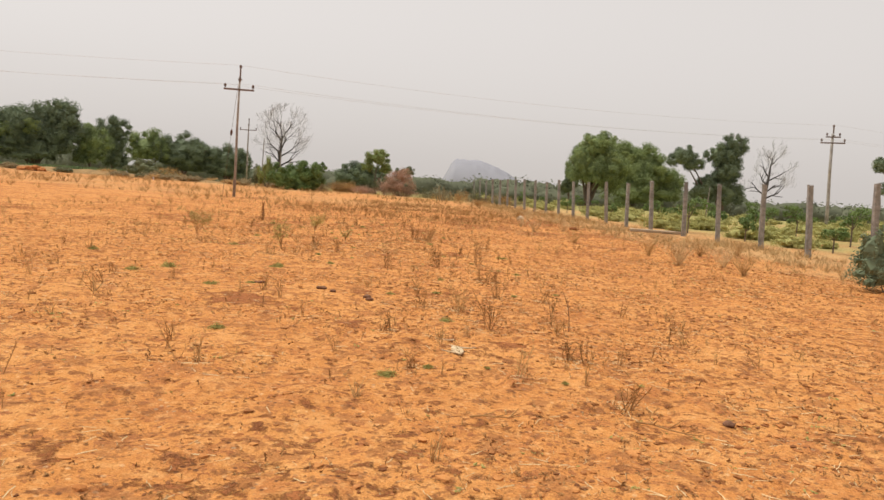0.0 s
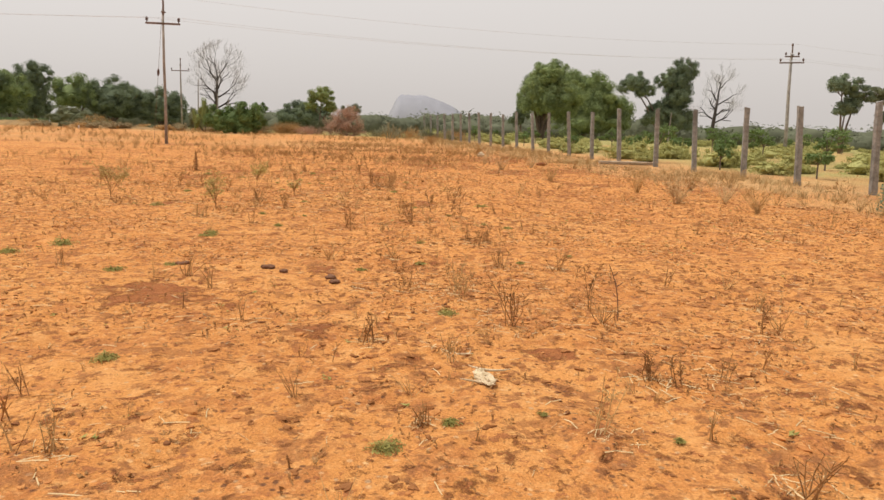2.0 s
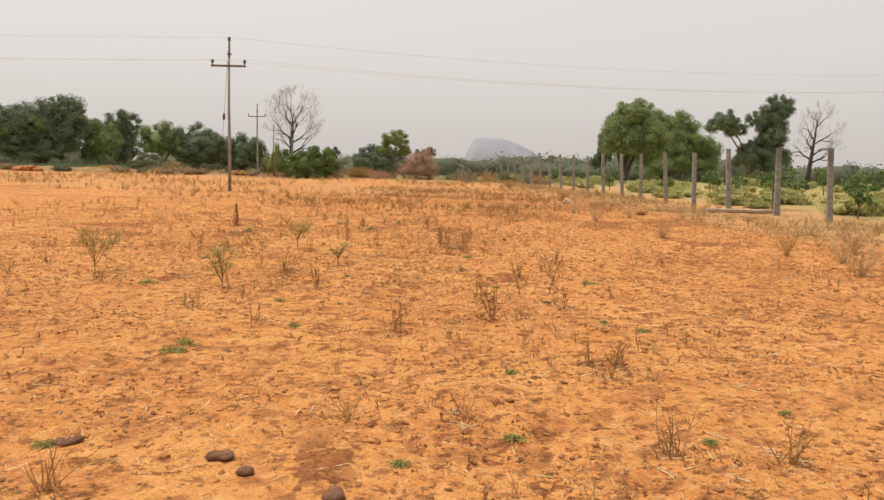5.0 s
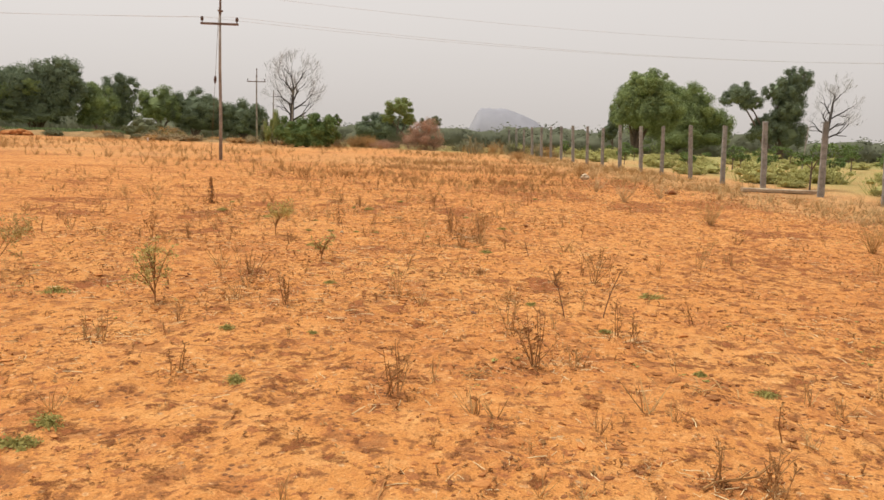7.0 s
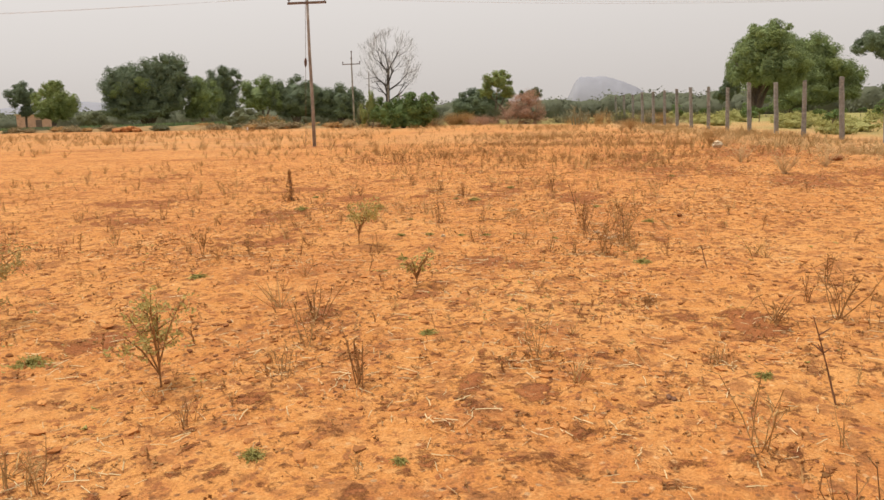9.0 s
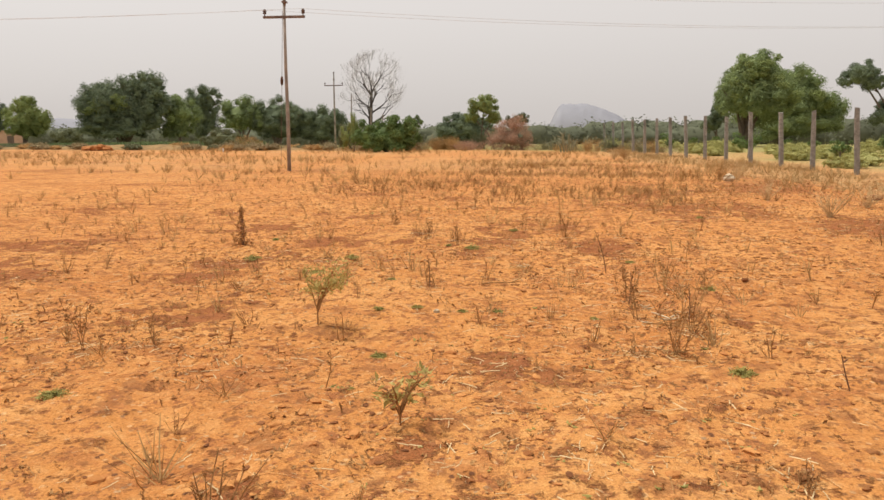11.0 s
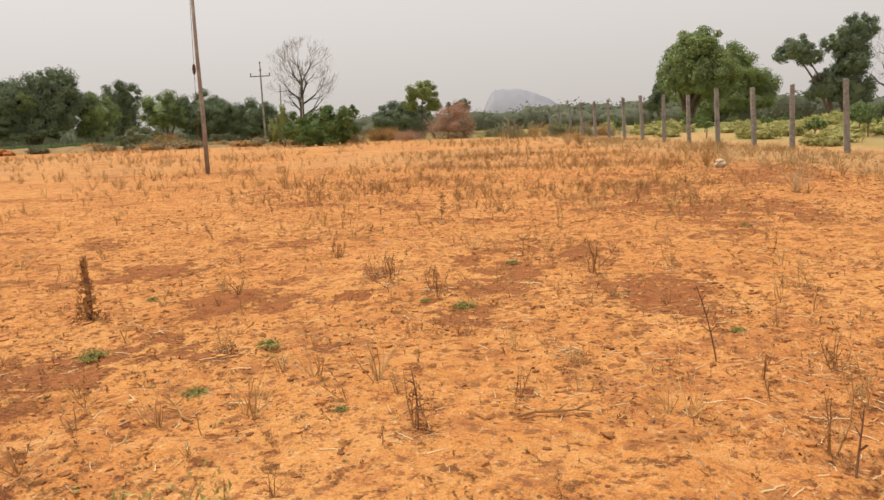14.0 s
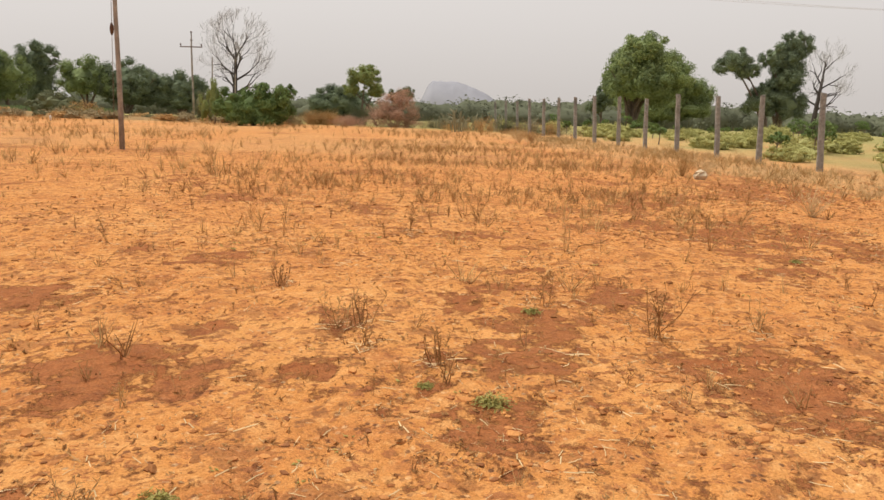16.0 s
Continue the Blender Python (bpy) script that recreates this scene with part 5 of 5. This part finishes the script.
for k, (x, y, h, lean, curve) in enumerate(((1.52, 7.62, 0.42, -0.22, 0.08), (0.23, 13.62, 0.43, -0.30, 0.02), (0.53, 13.7, 0.44, 0.30, -0.03), (0.03, 16.36, 0.22, -0.3, 0.0),
                                            (-1.02, 18.12, 0.30, 0.02, 0.03), (-0.62, 17.68, 0.30, -0.05, 0.03), (-1.16, 19.52, 0.47, -0.28, 0.04), (-2.72, 18.5, 0.3, -0.05, 0.02))):
    bare_stick(x, y, h, lean, curve, 620 + k)



def dead_stalk(x, y, h, seed):
    """A narrow upright stalk with withered leaves pressed to it."""
    rng = random.Random(seed)
    t = thing("dead_stalk", at(x, y), "upright dark dead stalk with withered leaves", "stalk")
    g = Geo()
    for k in range(5):
        a = rng.uniform(0, 6.28)
        foot = Vector((math.cos(a) * 0.02, math.sin(a) * 0.02, -0.02))
        g.tube([foot, foot * 0.8 + Vector((0.01, 0, h * 0.5)), Vector((rng.uniform(-0.03, 0.03), rng.uniform(-0.03, 0.03), h * rng.uniform(0.7, 1)))], [0.012, 0.009, 0.003], 5)
    part("stem", g, TWIG, t)
    f = Geo()
    for _ in range(260):
        z = rng.random() ** 1.8
        a, r = rng.uniform(0, 6.28), (0.17 - 0.15 * z ** 0.6) * rng.random() ** 0.5
        f.leaf((math.cos(a) * r, math.sin(a) * r, z * h * 0.95), Vector((math.cos(a), math.sin(a), rng.uniform(-0.4, 0.4))).normalized(), rng.uniform(0.03, 0.07), rng, 0.35)
    part("foliage", f, DARKSPRIG, t)


dead_stalk(-5.44, 20.32, 0.50, 631)


def fallen_twig(x, y, length, rz, seed):
    rng = random.Random(seed)
    g = Geo()
    pts = [Vector((length * (s - 0.5), 0.06 * length * math.sin(s * 7), 0.015 + 0.05 * length * s)) for s in (0, 0.25, 0.5, 0.75, 1)]
    g.tube(pts, [0.006, 0.0055, 0.005, 0.004, 0.0025], 5)
    for k in (1, 2, 3, 3):
        g.tube([pts[k], pts[k] + Vector((rng.uniform(0.3, 1), rng.uniform(-1, 1), rng.uniform(0, 0.6))).normalized() * length * 0.28], [0.005, 0.002], 4)
    ob = part("fallen_twig", g, DEADWEED)
    ob.matrix_basis = at(x, y, rz)
    tagged(ob, "dry forked twig lying on the soil", "twig", "fallen twigs")


for k, (x, y, s, rz) in enumerate(((-2.10, 18.68, 0.36, 15), (-1.49, 24.7, 0.45, 40), (0.7, 10.9, 0.35, 30), (-0.75, 17.35, 0.4, -20), (-3.9, 18.6, 0.3, 140), (1.75, 4.75, 0.4, -35), (0.75, 4.7, 0.3, 5))):
    fallen_twig(x, y, s, rz, 640 + k)


def dung(x, y, w, seed):
    rng, g = random.Random(seed), Geo()
    for _ in range(4):
        g.blob((rng.uniform(-0.35, 0.35) * w, rng.uniform(-0.25, 0.25) * w, w * 0.12), (w * 0.32, w * 0.27, w * 0.16), 0.2, rng, 6, 9)
    ob = part("dung", g, DUNG, smooth=True)
    ob.matrix_basis = at(x, y, rng.uniform(0, 360), 0.85)
    tagged(ob, "dark dried dung pat on the soil", "dung", "dried dung")


for k, (x, y, w) in enumerate(((-2.01, 9.08, 0.13), (-1.24, 8.98, 0.15), (-1.08, 8.86, 0.12), (-0.64, 8.72, 0.15), (-0.60, 8.55, 0.12), (2.17, 5.02, 0.12), (-0.48, 13.55, 0.06))):
    dung(x, y, w, 660 + k)


def straw_heap(x, y, w, seed, label="small tangle of bleached straw on the soil"):
    rng = random.Random(seed)
    t = thing("straw_tangle", at(x, y), label, "straw", "straw tangles")
    for _ in range(12):
        g = Geo()
        a = Vector((rng.gauss(0, 0.22) * w, rng.gauss(0, 0.16) * w, 0.006))
        d = Vector((rng.gauss(0, 1), rng.gauss(0, 1), rng.uniform(0, 0.3))).normalized() * w * rng.uniform(0.15, 0.45)
        g.tube([a, a + d * 0.5 + Vector((0, 0, 0.012)), a + d], [0.003, 0.0035, 0.0015], 3)
        part("straw", g, TANWEED, t)


for k, (x, y, w) in enumerate(((-2.0, 19.5, 0.26), (0.46, 6.32, 0.2), (-0.81, 16.8, 0.26), (-0.72, 17.5, 0.3), (-0.4, 12.1, 0.3), (0.9, 12.0, 0.3), (-2.95, 12.4, 0.3))):
    straw_heap(x, y, w, 680 + k)


def dry_husk(x, y, w, seed, count=5, crumpled=False):
    """Curled pale husks lying together on the soil."""
    rng = random.Random(seed)
    t = thing("dry_husk", at(x, y, rng.uniform(0, 360)), "curled pale dry husks lying on the soil", "husk", "pale dry husks")
    for k in range(count):
        g = Geo()
        a, bend, turn = w * rng.uniform(0.35, 0.6), rng.uniform(0.8, 2.4), rng.uniform(0, 6.28)
        px, py = rng.gauss(0, 0.2) * w, rng.gauss(0, 0.16) * w
        pts = []
        for i in range(7):
            q = (i / 6 - 0.5) * bend
            u, v = a * math.sin(q) / bend * 2, a * (1 - math.cos(q)) / bend * 2
            pts.append((px + u * math.cos(turn) - v * math.sin(turn), py + u * math.sin(turn) + v * math.cos(turn), 0.008 + 0.02 * k / count + v * 0.4))
        g.tube(pts, [w * r for r in (0.01, 0.026, 0.034, 0.036, 0.034, 0.026, 0.01)], 6)
        part("husk", g, PALEHUSK, t, smooth=True)
    if crumpled:
        g = Geo()
        for k in range(4):
            g.blob((rng.gauss(0, 0.17) * w, rng.gauss(0, 0.14) * w, 0.12 * w), (w * 0.26, w * 0.17, w * 0.1), 0.45, rng, 6, 9)
        part("crumpled_sheath", g, PALEHUSK, t)


for k, (x, y, w, n) in enumerate(((0.46, 6.30, 0.2, 3), (0.40, 6.72, 0.12, 2), (-0.90, 18.05, 0.13, 3), (-0.76, 17.76, 0.2, 3), (-1.97, 19.61, 0.13, 4), (-0.95, 17.55, 0.1, 2))):
    dry_husk(x, y, w, 870 + k, n, k == 0)


def rough_stone(name, x, y, size, mat, label, seed, rz=0.0, sides=8):
    rng = random.Random(seed)
    g = Geo()
    g.blob((0, 0, size[2] * 0.4), (size[0] / 2, size[1] / 2, size[2] / 2), 0.14, rng, 6 if sides > 6 else 4, sides)
    ob = part(name, g, mat)
    ob.matrix_basis = at(x, y, rz)
    tagged(ob, label, "stone")


rough_stone("pale_stone", 2.40, 33.3, (0.38, 0.26, 0.24), PALESTONE, "pale flat-sided stone among dry grass", 701, 20, 5)
rough_stone("scrap_stone", -2.46, 17.57, (0.05, 0.04, 0.035), PALESTONE, "small pale stone on the soil", 702, 10)
rough_stone("red_clod", 0.06, 19.21, (0.075, 0.055, 0.04), DARKCLOD, "dark red clod on the soil", 705, 30)
rough_stone("dark_stone", 4.15, 27.9, (0.42, 0.26, 0.12), DARKCLOD, "dark flat stone on red soil", 703, 15)
rough_stone("marker_stone", -27.5, 61, (0.14, 0.12, 0.32), WHITEPAINT, "small whitewashed marker stone at the field's edge", 704, 0)
for k, (x, y, w) in enumerate(((2.13, 27.66, 0.9), (2.35, 34.4, 2.6), (2.78, 34.1, 1.8), (0.41, 50.0, 2.6), (-0.1, 50.6, 2.2), (6.2, 19.1, 1.2), (5.2, 17.3, 1.3), (7.3, 19.6, 1.2), (2.41, 24.7, 0.8), (3.24, 20.7, 0.8), (4.78, 15.85, 0.9), (5.68, 14.58, 1.1), (5.89, 16.38, 0.8), (4.71, 18.2, 0.9), (3.6, 26.6, 0.9))):
    g = plant_template(720 + k, 0.32 + 0.13 * w, int(34 + 14 * w), 1.1, 3, 1, 0.003)
    ob = part("dry_grass_clump", g, TANWEED if k % 2 else STRAW)
    ob.matrix_basis = at(x, y, 50 * k)
    tagged(ob, "loose dry tan grass clump near the fence", "grass", "dry grass clumps")
leafy_tree(7.75, 13.5, [(-0.1, 0, 0.5, 0.65, 0.5, 0.45), (0.6, 0.2, 0.7, 0.5, 0.5, 0.6), (-0.3, 0, 0.8, 0.25, 0.25, 0.5)], 0.012, LEAF_DARK, "green leafy bush at the foot of the fence", 1500, 0.11, 730, category="bush", clumps=18)


# ---- far edge of the field ----
def bund():
    """The low earth bank with dry grass along the far side."""
    rng = random.Random(750)
    g = Geo()
    n, m = 70, 7
    verts, faces = [], []
    for i in range(n):
        x = -110 + 94 * i / (n - 1)
        yc = 67 + 0.12 * (x + 20) * -1
        hh = 0.34 + 0.16 * float(value_noise(x, 0, 0.3, 5))
        for j in range(m):
            v = j / (m - 1) * 2 - 1
            y = yc + v * 2.2
            verts.append((x, y, gz(x, y) - 0.05 + hh * (1 - v * v) * (1 + 0.15 * rng.uniform(-1, 1))))
    for i in range(n - 1):
        for j in range(m - 1):
            k = i * m + j
            faces.append((k, k + m, k + m + 1, k + 1))
    g.add(verts, faces)
    ob = part("earth_bank", g, BANKSOIL, smooth=True)
    tagged(ob, "low bank of earth and dry grass along the field", "bank", kind="structure")


bund()
bank_grass = [hummock(760 + k, 2.0, 0.75, m, lab, "grass on the bank", 340) for k, (m, lab) in enumerate(((BANKGRASS, "dry tan grass on the earth bank"), (LEAF_GREY, "grey-green bush on the earth bank"), (TANWEED, "dry brown bush on the earth bank")))]
rng = random.Random(770)
for k in range(110):
    x = -84 + 66 * (k + rng.random()) / 110
    y = 67 - 0.12 * (x + 20) + rng.uniform(-2.6, 1.0)
    m = pose(x, y, gz(x, y) + 0.05, 0, 0, rng.uniform(0, 360)) @ Matrix.Scale(rng.uniform(0.5, 1.05), 4)
    if k < 3:
        bank_grass[k].matrix_basis = m
    else:
        copy_thing(bank_grass[rng.choice((0, 0, 0, 1, 1, 2))], m)


def covered_heap():
    rng = random.Random(780)
    g = Geo()
    g.blob((0.5, 0, 0.8), (1.35, 1.1, 1.45), 0.06, rng, 8, 14)
    g.blob((-1.2, 0.2, 0.7), (1.1, 1.0, 1.2), 0.06, rng, 8, 12)
    ob = part("covered_heap", g, SHEETING, smooth=True)
    ob.matrix_basis = at(-37.6, 80, 0, 0.85)
    tagged(ob, "domed heap under pale grey plastic sheeting", "heap")


covered_heap()


def spoil_heap(x, y):
    rng, g = random.Random(783), Geo()
    for _ in range(16):
        u = rng.uniform(-1, 1)
        w = rng.uniform(0.25, 0.65)
        g.blob((u * 1.5, rng.uniform(-0.5, 0.5), 0.1 + 0.35 * (1 - u * u) * rng.random()), (w, w * 0.8, w * 0.55), 0.25, rng, 5, 8)
    ob = part("spoil_heap", g, CLOD)
    ob.matrix_basis = at(x, y, 5, 0.75)
    tagged(ob, "low heap of tumbled reddish earth at the field's edge", "earth heap")


spoil_heap(-41.0, 65)
leafy_tree(-34.6, 74, [(0, 0, 0.9, 1.5, 1.2, 1.0), (1.1, 0, 0.75, 1.2, 1.0, 0.85), (-1.2, 0, 0.7, 1.1, 1.0, 0.8)], 0.04, LEAF_GREY, "grey-green bush in front of a covered heap", 2600, 0.24, 781, category="bush", clumps=14)
twig_bush(-31.4, 72, [(0, 0, 0.5, 1.2, 0.9, 0.7), (0.9, 0, 0.4, 1.0, 0.8, 0.5)], "dry tan bush on the earth bank", TANWEED, 782, 1500, 0.22)


def far_house():
    t = thing("house", at(-92, 112, 35), "small distant pink plastered house", "house")
    g = Geo()
    g.box((0, 0, 1.4), (5, 4, 2.8))
    wall = part("wall", g, PINKWALL, t)
    g = Geo()
    g.box((0, 0, 2.88), (5.4, 4.4, 0.16))
    part("roof", g, PALESTONE, t)
    g = Geo()
    g.box((0.6, -2.01, 1.0), (0.9, 0.06, 2.0))
    part("door", g, STEEL, wall)


far_house()


def crop_plot():
    rng = np.random.RandomState(790)
    g = [hummock_blades(k) for k in range(3)]
    pts = [(-40 - 80 * rng.random_sample(), 88 + 8 * rng.random_sample(), rng.uniform(0.8, 1.3), rng.uniform(0, 6.28), 0.0) for _ in range(1700)]
    scatter("green_crop", g, pts, CROP, "strip of bright green crop beyond the field", "crop")


def hummock_blades(seed):
    rng, g = random.Random(seed), Geo()
    for _ in range(14):
        p = Vector((rng.uniform(-0.5, 0.5), rng.uniform(-0.5, 0.5), 0))
        q = p + Vector((rng.gauss(0, 0.12), rng.gauss(0, 0.12), rng.uniform(0.3, 0.6)))
        s = Vector((rng.gauss(0, 1), rng.gauss(0, 1), 0)).normalized() * 0.08
        g.add((p - s, p + s, q + s * 0.4, q - s * 0.4), [(0, 1, 2, 3)])
    return g


CROP = varied_material("green_crop_leaf", (0.11, 0.16, 0.07), (0.21, 0.27, 0.12), 0.7, 0.2, 0.5, sheen=0.3)
crop_plot()
